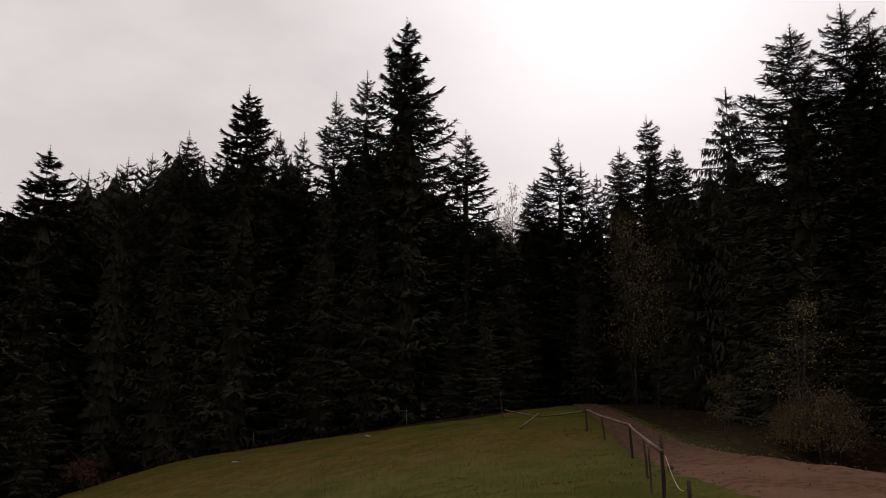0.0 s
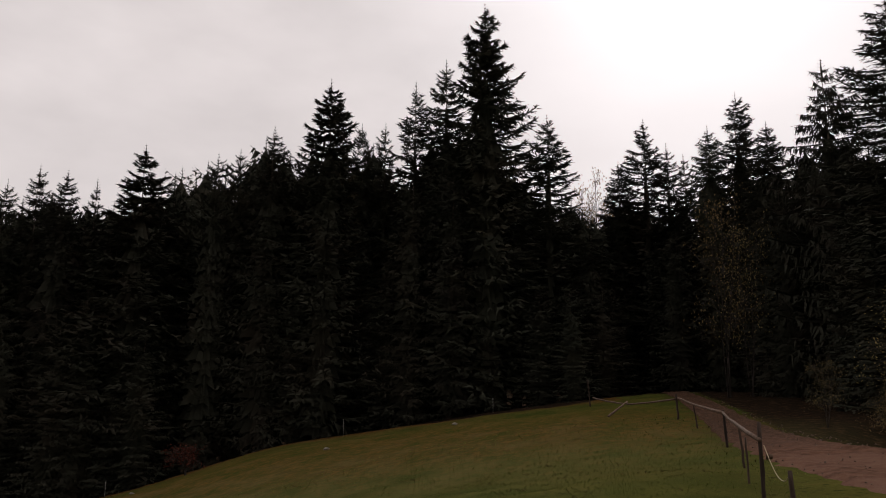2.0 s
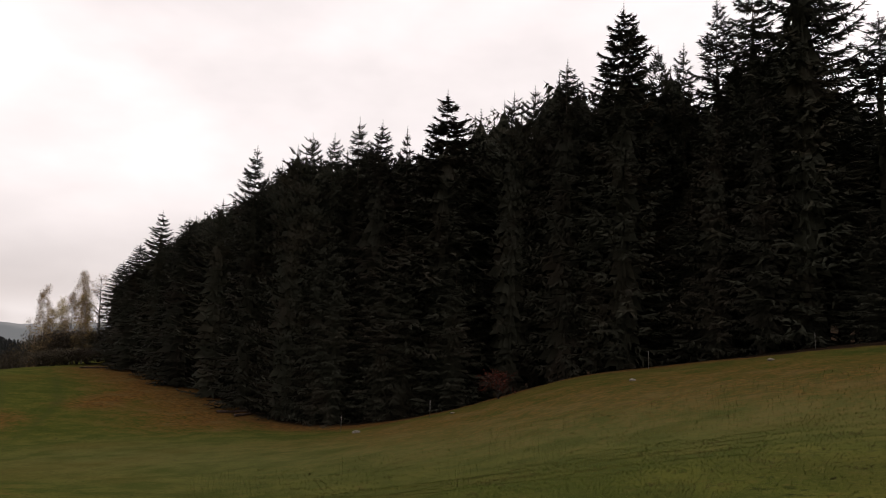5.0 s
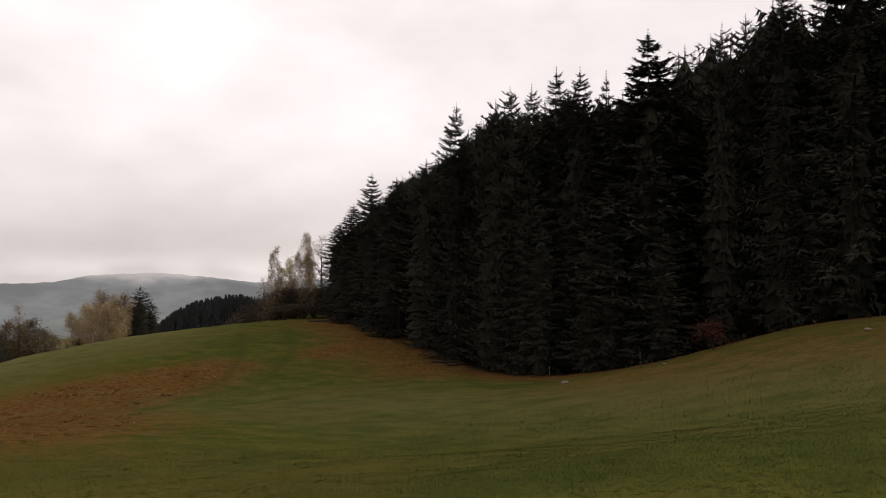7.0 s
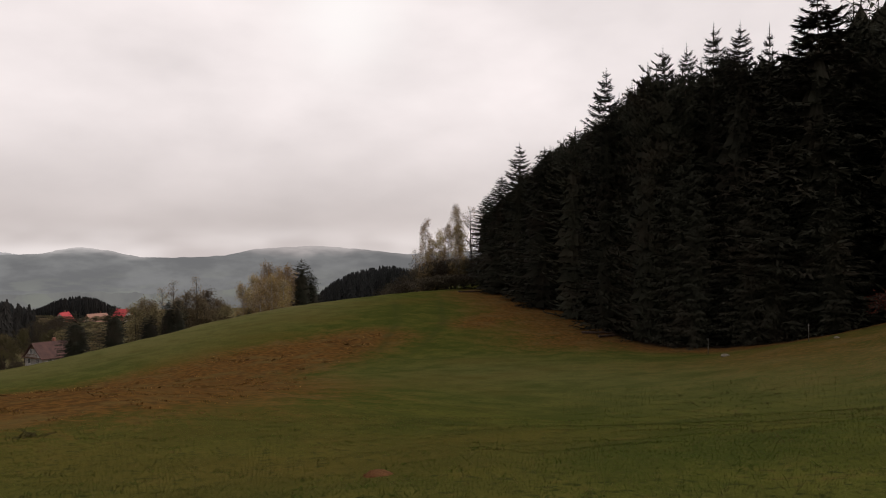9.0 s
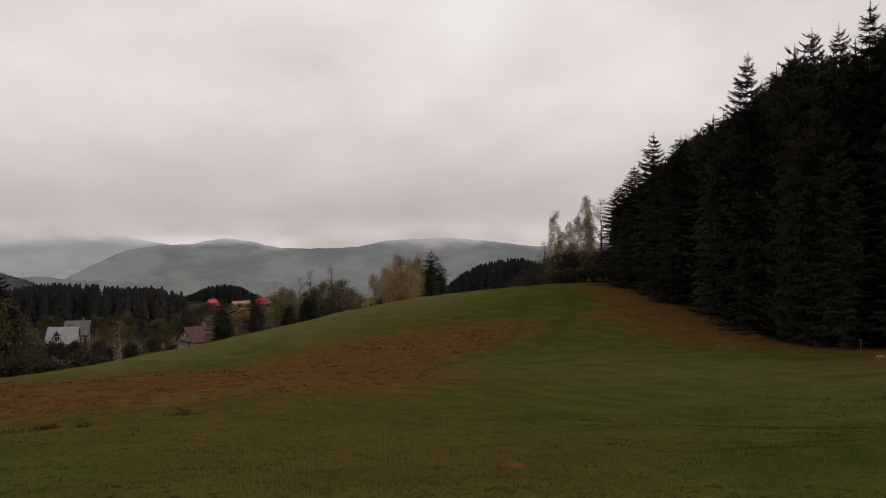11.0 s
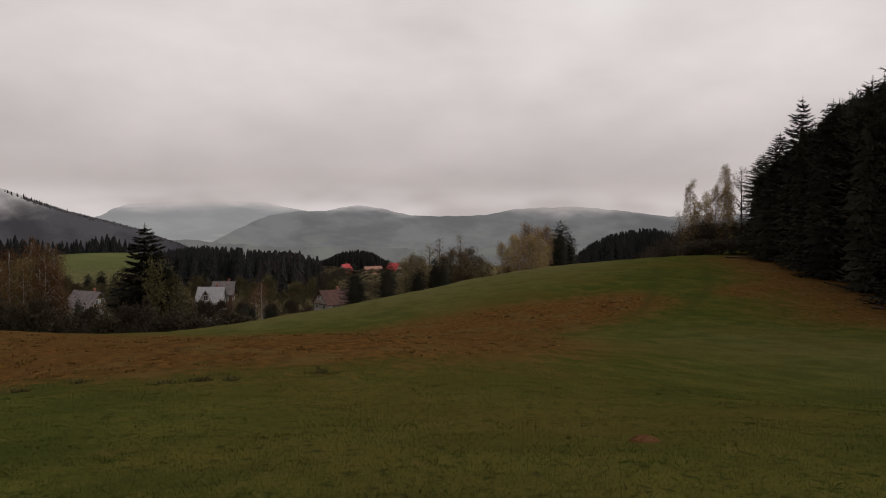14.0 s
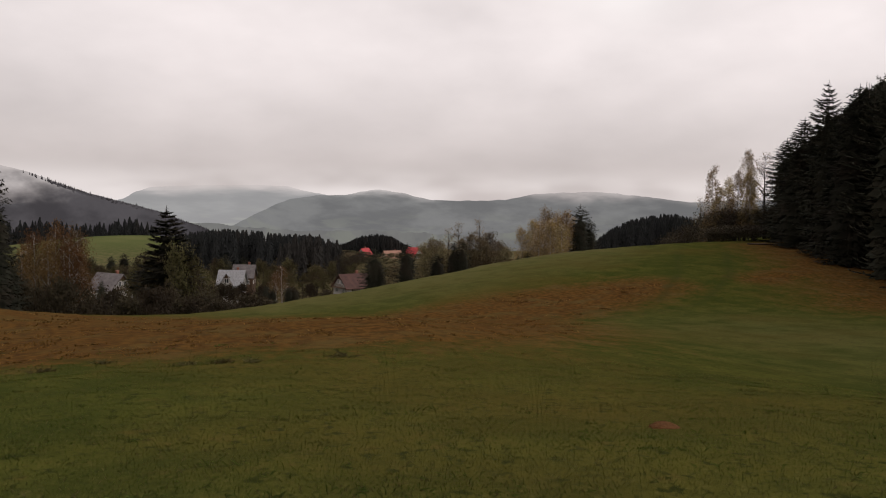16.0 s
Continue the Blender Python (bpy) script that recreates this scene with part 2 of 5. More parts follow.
def ground_material():
    m, n = material("meadow")
    at = n.node("ShaderNodeNewGeometry").outputs["Position"]

    def mask(name):
        return n.node("ShaderNodeAttribute", {"attribute_name": name}).outputs["Fac"]
    n1, n2 = n.noise(at, 0.07, 4.0), n.noise(at, 0.45, 4.0, 0.6)
    streak = n.noise(n.vec("MULTIPLY", at, (1.0, 1.0, 1.0)), 2.6, 5.0, 0.65)
    n4 = n.noise(at, 13.0, 6.0, 0.75)
    clump = n.noise(at, 5.5, 3.0, 0.6)
    green = n.mix(n.ramp(n2, 0.35, 0.66), (0.0301, 0.0389, 0.0062), (0.0615, 0.0637, 0.0110))
    green = n.mix(n.math("MULTIPLY", n.ramp(n1, 0.44, 0.68), 0.6), green, (0.0734, 0.0497, 0.0104))
    green = n.mix(n.math("MULTIPLY", n.ramp(streak, 0.52, 0.76), 0.4), green, (0.0804, 0.0591, 0.0182))
    green = n.mix(n.math("MULTIPLY", n.ramp(streak, 0.52, 0.30), 0.3), green, (0.0185, 0.0216, 0.0038))
    green = n.mix(n.math("MULTIPLY", n.ramp(n4, 0.52, 0.68), 0.7), green, (0.0943, 0.0838, 0.0259))
    green = n.mix(n.math("MULTIPLY", n.ramp(n4, 0.5, 0.32), 0.5), green, (0.0145, 0.0178, 0.0060))
    green = n.mix(n.math("MULTIPLY", n.math("MULTIPLY", n.ramp(clump, 0.55, 0.66), n.ramp(n2, 0.36, 0.55)), 0.85), green, (0.0145, 0.0185, 0.0038))
    rust = n.mix(n.ramp(streak, 0.38, 0.62), (0.0487, 0.0230, 0.0068), (0.1063, 0.0528, 0.0130))
    rust = n.mix(n.math("MULTIPLY", n.ramp(n2, 0.45, 0.7), 0.7), rust, (0.0827, 0.0608, 0.0200))
    rust = n.mix(n.math("MULTIPLY", n.ramp(n4, 0.5, 0.3), 0.4), rust, (0.0393, 0.0163, 0.0076))
    rust = n.mix(n.math("MULTIPLY", n.ramp(n.noise(at, 1.7, 4.0, 0.6), 0.54, 0.66), 0.6), rust, (0.040, 0.0175, 0.0075))
    fuzz = n.math("MULTIPLY", n.math("SUBTRACT", n.math("ADD", n2, streak), 1.0), 1.3)
    col = n.mix(n.ramp(n.math("ADD", mask("rust"), fuzz), 0.12, 0.85), green, rust)
    col = n.mix(n.ramp(n.math("ADD", mask("track"), fuzz), 0.4, 1.0, 0.0, 0.6), col, (0.0286, 0.0348, 0.0093))
    # needle litter taken near black: the wood's shade is put into its colour
    shaded_litter = n.mix(n.ramp(n4, 0.4, 0.65), (0.0049, 0.0031, 0.0023), (0.0213, 0.0116, 0.0069))
    shaded_litter = n.mix(n.math("MULTIPLY", n.ramp(streak, 0.50, 0.66), 0.7), shaded_litter, (0.0490, 0.0263, 0.0140))
    col = n.mix(n.ramp(n.math("ADD", mask("shaded_litter"), fuzz), 0.3, 0.7), col, shaded_litter)
    col = n.mix(n.math("MULTIPLY", mask("pale"), n.ramp(n2, 0.25, 0.6, 0.3, 0.75)), col, (0.0880, 0.0860, 0.0320))
    wild = n.mix(n.ramp(n2, 0.35, 0.65), (0.05, 0.05, 0.022), (0.12, 0.095, 0.05))
    col = n.mix(mask("valley"), col, wild)
    fields = n.mix(n.ramp(n.noise(at, 0.02, 2.0), 0.4, 0.6), (0.075, 0.09, 0.03), (0.105, 0.11, 0.042))
    col = n.mix(mask("field"), col, fields)
    height = n.math("ADD", n.math("MULTIPLY", streak, 1.0), n.math("MULTIPLY", n4, 0.5))
    finish(n, col, 0.95, height, 0.5, 0.05, spec=0.0, sheen=0.012)
    return m


MEADOW = ground_material()


def dirt_material():
    m, n = material("trodden_dirt")
    at = n.node("ShaderNodeNewGeometry").outputs["Position"]
    y = n.node("ShaderNodeSeparateXYZ", None, Vector=at).outputs[1]
    a, b, c = n.noise(at, 0.5, 4.0), n.noise(at, 3.0, 5.0, 0.65), n.noise(at, 30.0, 4.0, 0.7)
    col = n.mix(n.ramp(b, 0.35, 0.65), (0.063, 0.029, 0.017), (0.115, 0.059, 0.037))
    col = n.mix(n.math("MULTIPLY", n.ramp(a, 0.42, 0.62), 0.7), col, (0.128, 0.068, 0.046))
    col = n.mix(n.math("MULTIPLY", n.ramp(c, 0.53, 0.68), 0.7), col, (0.170, 0.115, 0.083))
    col = n.mix(n.math("MULTIPLY", n.ramp(b, 0.36, 0.26), 0.8), col, (0.020, 0.013, 0.009))
    # fallen leaves and needles where the track runs into the wood
    leaves = n.mix(n.ramp(n.noise(at, 9.0, 3.0, 0.7), 0.45, 0.6), (0.019, 0.011, 0.007), (0.081, 0.047, 0.029))
    cover = n.math("MULTIPLY", n.ramp(n.math("ADD", y, n.math("MULTIPLY", a, 10.0)), 26.0, 36.0), 0.75)
    col = n.mix(cover, col, leaves)
    finish(n, col, 0.9, n.math("ADD", n.math("MULTIPLY", b, 0.5), n.math("MULTIPLY", c, 0.6)), 0.7, 0.035, spec=0.03)
    return m


DIRT = dirt_material()


def painted_haze(name, dark, light, patch, scale, top, cloud, depth):
    """A plain glowing distance: haze painted into the hillsides' colour, crests cleared to stand for cloud."""
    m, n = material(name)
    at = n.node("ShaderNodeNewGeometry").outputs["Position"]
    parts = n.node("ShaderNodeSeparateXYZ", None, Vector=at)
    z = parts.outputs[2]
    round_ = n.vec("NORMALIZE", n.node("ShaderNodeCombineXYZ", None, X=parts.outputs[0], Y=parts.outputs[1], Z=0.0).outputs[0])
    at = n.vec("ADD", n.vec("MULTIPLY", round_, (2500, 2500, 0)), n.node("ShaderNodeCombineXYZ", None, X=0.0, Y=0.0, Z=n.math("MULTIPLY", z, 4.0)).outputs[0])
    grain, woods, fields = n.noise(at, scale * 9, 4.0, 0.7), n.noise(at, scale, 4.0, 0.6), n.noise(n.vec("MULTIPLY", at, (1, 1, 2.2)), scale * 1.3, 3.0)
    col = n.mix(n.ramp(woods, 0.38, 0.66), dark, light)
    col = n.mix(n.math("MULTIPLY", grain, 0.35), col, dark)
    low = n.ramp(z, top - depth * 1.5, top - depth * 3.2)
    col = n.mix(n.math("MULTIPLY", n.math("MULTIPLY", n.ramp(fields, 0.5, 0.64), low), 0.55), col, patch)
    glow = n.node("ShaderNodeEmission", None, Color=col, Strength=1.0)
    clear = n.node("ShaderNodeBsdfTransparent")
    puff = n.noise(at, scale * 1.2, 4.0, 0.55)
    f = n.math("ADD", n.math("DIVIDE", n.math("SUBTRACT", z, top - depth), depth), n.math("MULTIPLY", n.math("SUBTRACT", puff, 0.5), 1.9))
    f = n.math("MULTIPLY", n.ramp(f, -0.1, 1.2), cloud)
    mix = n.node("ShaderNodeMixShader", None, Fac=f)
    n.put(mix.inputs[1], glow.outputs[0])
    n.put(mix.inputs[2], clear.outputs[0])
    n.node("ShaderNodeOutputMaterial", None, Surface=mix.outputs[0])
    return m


# glowing greys: the wet air before each hill is painted into its colour
FAR_HILL = painted_haze("far_hill_haze", (0.335, 0.33, 0.335), (0.40, 0.395, 0.395), (0.46, 0.46, 0.41), 0.004, 40, 0.85, 50)
MID_HILL = painted_haze("middle_hill_haze", (0.168, 0.168, 0.172), (0.242, 0.242, 0.242), (0.245, 0.25, 0.225), 0.005, 26, 0.7, 34)
VALLEY_HAZE = painted_haze("hazy_valley", (0.165, 0.163, 0.162), (0.205, 0.205, 0.195), (0.225, 0.232, 0.20), 0.009, 200, 0.0, 60)
NEAR_HILL = painted_haze("wooded_hill_haze", (0.058, 0.053, 0.058), (0.098, 0.090, 0.097), (0.085, 0.08, 0.085), 0.007, 30, 0.75, 44)

# ---------------------------------------------------------------- meshes and things
def mesh(name, verts, faces, mat, smooth=False):
    me = bpy.data.meshes.new(name)
    me.from_pydata([tuple(v) for v in verts] if not isinstance(verts, np.ndarray) else verts.tolist(), [],
                   faces if not isinstance(faces, np.ndarray) else faces.tolist())
    me.materials.append(mat)
    if smooth:
        me.polygons.foreach_set("use_smooth", [True] * len(me.polygons))
    me.update()
    return me


def part(name, data, parent, label=""):
    ob = new(name, data)
    ob.parent = parent
    return tagged(ob, label)


def empty(name, m, label, category, group=""):
    ob = new(name)
    ob.empty_display_size = 0.3
    ob.matrix_world = m
    return tagged(ob, label, category, group)


def join(bits):
    """Several (verts, faces) as one."""
    vs, fs, k = [], [], 0
    for v, f in bits:
        vs.extend(v)
        fs.extend([tuple(i + k for i in p) for p in f])
        k += len(v)
    return vs, fs


def tube(points, radii, sides=7, wobble=0.0, rng=None):
    """A rod along points."""
    pts = [Vector(p) for p in points]
    vs, fs = [], []
    for i, p in enumerate(pts):
        along = (pts[min(i + 1, len(pts) - 1)] - pts[max(i - 1, 0)]).normalized()
        a = along.cross(Vector((0.3, 0.9, 0.2)) if abs(along.z) > 0.9 else Vector((0, 0, 1))).normalized()
        b = along.cross(a)
        for j in range(sides):
            t = 2 * math.pi * j / sides
            r = radii[i] * (1 + (rng.uniform(-wobble, wobble) if rng else 0))
            vs.append(p + (a * math.cos(t) + b * math.sin(t)) * r)
    for i in range(len(pts) - 1):
        for j in range(sides):
            k = (j + 1) % sides
            fs.append((i * sides + j, i * sides + k, (i + 1) * sides + k, (i + 1) * sides + j))
    fs.append(tuple(range(sides))[::-1])
    fs.append(tuple((len(pts) - 1) * sides + j for j in range(sides)))
    return vs, fs


def box(x0, y0, z0, x1, y1, z1):
    v = [(x, y, z) for x in (x0, x1) for y in (y0, y1) for z in (z0, z1)]
    return v, [(0, 1, 3, 2), (4, 6, 7, 5), (0, 4, 5, 1), (2, 3, 7, 6), (0, 2, 6, 4), (1, 5, 7, 3)]


# ---------------------------------------------------------------- the lie of the land
# Rolling ground: swells on rings round the viewpoint (distance, count, width, turn), each with its height.
RINGS = ((0, 1, 6, 0), (13, 6, 7.5, 0), (30, 9, 13, 20), (62, 12, 22, 0), (120, 11, 42, 15), (240, 10, 85, 0), (480, 9, 170, 20))
SWELLS = [0.75, 1.37, 0.27, -0.16, 1.19, 0.25, 1.08, -4.51, 6.76, 0.09, 1.16, 0.57, -1.74, 1.82, -1.87, -0.41, 5.24, 1.27, -1.15, -5.03, -3.39, 0.65, 4.11, -2.22, -1.07, -2.84, 1.67, 3.69, 1.62, 3.96, 2.54, 2.53, 1.07, -0.25, -8.66, 5.22, -6.68, 6.7, -8.3, -0.59, 3.12, 3.67, 2.99, 2.31, 7.05, 13.23, -12.74, -11.41, -3.27, -0.14, 1.3, 1.24, 1.09, 0.4, -0.71, 6.73, 4.63, -6.88]


def swell_centres():
    out = []
    for dist, count, width, off in RINGS:
        for i in range(count):
            a = radians(off - 180 + 360 * i / count) if count > 1 else 0.0
            out.append((-math.sin(a) * dist, math.cos(a) * dist, width))
    return np.array(out)


CENTRES, SWELLS = swell_centres(), np.array(SWELLS)


RIM_Y = (-14, 0, 8, 15, 20, 24, 29, 36)
RIM_X = (19.2, 16.2, 14.2, 12.6, 11.2, 10.0, 9.4, 10.0)
BROW_AZ = (47, 57, 63, 67, 73, 77, 85, 93, 100, 103, 115, 130)
BROW_R = (150, 128, 115, 108, 95, 91, 83, 73, 67, 65, 60, 60)


def land(x, y):
    """Height of the ground, for arrays."""
    x, y = np.atleast_1d(np.asarray(x, float)), np.atleast_1d(np.asarray(y, float))
    z = -62 / (1 + np.exp(-((-x * 0.95 - y * 0.1) - 330) / 95.0))              # the meadow falls to a valley
    z = z + 19 * np.exp(-((x + 478) ** 2 + (y + 48) ** 2) / (2 * 75.0 ** 2))    # the green knoll
    z = z - 3.5 * np.exp(-((x + 250) ** 2 + (y - 30) ** 2) / (2 * 60.0 ** 2))   # the village hollow
    r, az = np.hypot(x, y), np.degrees(np.arctan2(-x, y))
    west = np.clip((az - 45) / 8, 0, 1) * np.clip((150 - az) / 30, 0, 1)
    s = np.maximum(r - np.interp(az, BROW_AZ, BROW_R), 0) / 45.0
    z = z - 6.5 * west * s * s * np.exp(1 - s * s)                             # steep bank beyond the brow of the meadow
    z = z - 48 / (1 + np.exp(-(r - 1250) / 110.0)) * west                      # the valley floor beyond
    z = z + 10 * np.exp(-((x + 882) ** 2 + (y - 180) ** 2) / (2 * 45.0 ** 2))   # a wooded hillock
    s = np.clip((x - np.interp(y, RIM_Y, RIM_X)) / 5.0, 0, 1) * np.clip((34 - y) / 8, 0, 1) * np.clip((y + 40) / 20, 0, 1)
    z = z - 3.6 * s * s * (3 - 2 * s)                                          # the bank below the track
    for a0, r0, h, across, along in ((18.5, 66, 0.9, 5.4, 13), (35.5, 64, -0.42, 4.5, 9), (0.0, 57, -0.28, 5, 8)):
        side, far = r0 * np.radians(az - a0), r - r0                           # gentle folds along the wood
        z = z + h * np.exp(-side ** 2 / (2 * across ** 2) - far ** 2 / (2 * along ** 2)) * (np.abs(az - a0) < 60)
    for (cx, cy, w), h in zip(CENTRES, SWELLS):
        z = z + h * np.exp(-((x - cx) ** 2 + (y - cy) ** 2) / (2 * w * w))
    return z


def gz(x, y):
    return float(land(x, y)[0])


def at(az, dist):
    a = radians(az)
    return -math.sin(a) * dist, math.cos(a) * dist


def polyline_distance(x, y, pts, widths=None):
    """Signed-free distance to a broken line, less its half width there."""
    best = np.full(np.shape(x), 1e9)
    for i in range(len(pts) - 1):
        (ax, ay), (bx, by) = pts[i][:2], pts[i + 1][:2]
        dx, dy = bx - ax, by - ay
        t = np.clip(((x - ax) * dx + (y - ay) * dy) / (dx * dx + dy * dy), 0, 1)
        dd = np.hypot(x - ax - t * dx, y - ay - t * dy)
        if widths:
            dd = dd - (widths[i] * (1 - t) + widths[i + 1] * t)
        best = np.minimum(best, dd)
    return best


# where the wood begins, from beside the track round the corner to the far end
EDGE = ((36, 12), (24, 22), (18, 32), (15.8, 40), (14.5, 48), (12, 58), (4, 57.5), (-2.5, 58.6), (-14, 60.3), (-23, 59.8), (-31, 58.3), (-38, 56.2), (-43.5, 55.6),
        (-50, 58.5), (-57, 63), (-77, 75), (-106, 92), (-125, 105), (-118, 160))
# the track: centre line and half width
TRACK = ((10.5, 60, 0.8), (10.0, 54, 0.8), (9.3, 45, 0.9), (8.4, 36, 1.0), (7.7, 29, 1.2), (7.9, 24, 1.7), (8.3, 20, 2.5), (9.0, 15, 3.2), (10.2, 8, 3.6), (12, 0, 3.8), (15, -14, 3.8))


def inside_wood(x, y):
    """How far inside the wood a place lies, roughly, in metres (negative: on the meadow)."""
    e = EDGE[:-1]
    dist = polyline_distance(x, y, EDGE)
    # beyond the line as seen from the meadow
    az = np.degrees(np.arctan2(-x, y))
    r = np.hypot(x, y)
    eaz = [math.degrees(math.atan2(-p[0], p[1])) for p in e]
    er = [math.hypot(*p) for p in e]
    lim = np.interp(az, eaz, er, left=38, right=1e6)
    return np.where(r > lim, dist, -dist)


RUST_LINE = ((-42, -26), (-45, -4), (-49, 8), (-57, 19), (-62, 28), (-66, 39))
RUST_HALF = (20, 25, 16, 9, 8, 5)


def ground_sheet():
    azs = np.concatenate([np.arange(-180, -44, 4.0), np.arange(-44, 114, 0.34), np.arange(114, 180, 4.0)])
    rs = np.concatenate([[0.02], np.geomspace(0.7, 300, 190), np.geomspace(315, 4700, 40)])
    A, Rr = np.meshgrid(np.radians(azs), rs)
    X, Y = -np.sin(A) * Rr, np.cos(A) * Rr
    Z = land(X.ravel(), Y.ravel()).reshape(X.shape)
    flatx, flaty = X.ravel(), Y.ravel()
    lump = np.array([noise.noise((x * 0.9, y * 0.9, 0)) * 0.05 + noise.noise((x * 0.22, y * 0.22, 7)) * 0.12 if x * x + y * y < 26000 else 0.0
                     for x, y in zip(flatx, flaty)])
    near_track = polyline_distance(flatx, flaty, TRACK, [p[2] for p in TRACK])
    lump *= np.clip(near_track, 0.15, 1.0)
    Z = Z + lump.reshape(X.shape)
    nr, na = X.shape
    verts = np.stack([X, Y, Z], -1).reshape(-1, 3)
    i, j = np.meshgrid(np.arange(nr - 1), np.arange(na), indexing="ij")
    k = (j + 1) % na
    faces = np.stack([i * na + j, (i + 1) * na + j, (i + 1) * na + k, i * na + k], -1).reshape(-1, 4)[:, ::-1]
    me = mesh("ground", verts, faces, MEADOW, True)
    r = np.hypot(flatx, flaty)
    depth = inside_wood(flatx, flaty)

    def soft(dd, w):
        return np.clip(0.5 - dd / w, 0, 1)
    rust = soft(polyline_distance(flatx, flaty, RUST_LINE, RUST_HALF), 9)
    rust = np.maximum(rust, 0.55 * soft(polyline_distance(flatx, flaty, RUST_LINE[:2], (22.5, 27.0)), 7))
    rust = np.maximum(rust, 0.9 * soft(polyline_distance(flatx, flaty, ((-66, 53), (-73, 65), (-90, 80), (-100, 88)), (3, 3.5, 5, 6)), 6))
    rust = np.maximum(rust, 0.8 * soft(polyline_distance(flatx, flaty, ((-50, 52), (-56, 59), (-76, 72), (-96, 84)), (6, 8, 10, 11)), 12))
    rust = np.maximum(rust, 0.95 * soft(-depth - 4.0, 6) * (r < 160) * (flatx < 6))
    rust = np.maximum(rust, 0.55 * soft(polyline_distance(flatx, flaty, ((4, 34), (-10, 42), (-26, 44)), (9, 11, 8)), 14))
    lane = soft(polyline_distance(flatx, flaty, ((-52, 22), (-58, 36), (-72, 47), (-92, 60)), (0.5, 0.5, 0.6, 0.8)), 1.6)
    lane = np.maximum(lane, soft(polyline_distance(flatx, flaty, ((-50, 27), (-55, 38), (-70, 52), (-90, 66)), (0.5, 0.5, 0.6, 0.8)), 1.6))
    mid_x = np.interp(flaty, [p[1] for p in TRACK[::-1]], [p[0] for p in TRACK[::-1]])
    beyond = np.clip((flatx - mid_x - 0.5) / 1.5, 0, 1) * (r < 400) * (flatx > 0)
    shaded_litter = np.maximum(np.clip(depth / 2.0 + 0.5, 0, 1) * (r < 400), beyond)
    shaded_litter = np.maximum(shaded_litter, 0.7 * soft(near_track - 0.2, 2.0) * (flaty > 24))
    # dark litter drawn out past the wood's edge for shade under the boughs
    shaded_litter = np.maximum(shaded_litter, np.clip((depth + np.interp(np.degrees(np.arctan2(-flatx, flaty)), (-6, -3, 3, 8, 14), (1.0, 4.5, 5.0, 2.5, 1.0))) / 2.0, 0, 1) * (r < 80) * (flatx > -20))
    west = -flatx - 0.25 * flaty
    valley = np.clip((west - 86) / 14, 0, 1) * (r > 70) * (np.degrees(np.arctan2(-flatx, flaty)) > 62)
    shaded_litter = np.maximum(shaded_litter, np.clip(1.8 - np.hypot(flatx + 882, flaty - 180) / 70, 0, 1))
    field = np.clip(1.6 - np.hypot((flatx + 470) / 95, (flaty + 45) / 70), 0, 1)
    az = np.degrees(np.arctan2(-flatx, flaty))
    pale = np.clip(1 - np.abs(np.interp(az, BROW_AZ, BROW_R) - r) / np.interp(az, (58, 70, 85), (34, 28, 16)), 0, 1) * np.clip((az - 56) / 6, 0, 1) * np.clip((94 - az) / 8, 0, 1) * (1 - rust)
    # slope open to the sky: its stronger light is put into the grass colour
    pale = np.maximum(pale, 0.55 * soft(polyline_distance(flatx, flaty, ((0, 27), (-14, 33), (-40, 34)), (8, 9, 8)), 16))
    for key, val in (("pale", pale), ("rust", rust), ("track", lane), ("shaded_litter", shaded_litter), ("valley", valley), ("field", field)):
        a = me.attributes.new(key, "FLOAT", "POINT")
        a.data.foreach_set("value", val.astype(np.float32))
    return tagged(new("ground", me), "rough green hillside meadow with rust-brown patches", "ground", kind="structure")


ground_sheet()


def smooth_line(pts, steps):
    """A gentle curve through rows of numbers."""
    p = np.array(pts, float)
    out = []
    for i in range(len(p) - 1):
        a, b, c, e = p[max(i - 1, 0)], p[i], p[i + 1], p[min(i + 2, len(p) - 1)]
        for t in np.linspace(0, 1, steps, endpoint=False):
            out.append(0.5 * (2 * b + (c - a) * t + (2 * a - 5 * b + 4 * c - e) * t * t + (3 * b - a - 3 * c + e) * t ** 3))
    out.append(p[-1])
    return np.array(out)


def track_sheet():
    """The dirt track: a shallow bed with ruts and ragged rims, just proud of the grass."""
    rng = random.Random(5)
    line = smooth_line(TRACK, 26)
    cross = 17
    vs, fs = [], []
    for i, (x, y, w) in enumerate(line):
        q = line[min(i + 1, len(line) - 1)][:2] - line[max(i - 1, 0)][:2]
        q = q / np.hypot(*q)
        nx, ny = -q[1], q[0]
        for j in range(cross):
            s = (j / (cross - 1) * 2 - 1)
            ww = w * s * (1 + 0.16 * noise.noise((i * 0.22, 3.0 * (1 if s > 0 else -1), 1.0)))
            px, py = x + nx * ww, y + ny * ww
            rut = -0.05 * math.exp(-((abs(s) - 0.45) / 0.13) ** 2)
            rim = -0.10 * max(0.0, abs(s) - 0.86) / 0.14
            vs.append((px, py, gz(px, py) + 0.085 + rut + rim + 0.05 * noise.noise((px * 1.1, py * 1.1, 2)) + 0.025 * noise.noise((px * 4, py * 4, 5))))
    for i in range(len(line) - 1):
        for j in range(cross - 1):
            a = i * cross + j
            fs.append((a, a + 1, a + cross + 1, a + cross))
    me = mesh("path", vs, fs, DIRT, True)
    tagged(new("path", me), "reddish-brown trodden dirt track beside a rail fence", "dirt track", kind="structure")


track_sheet()


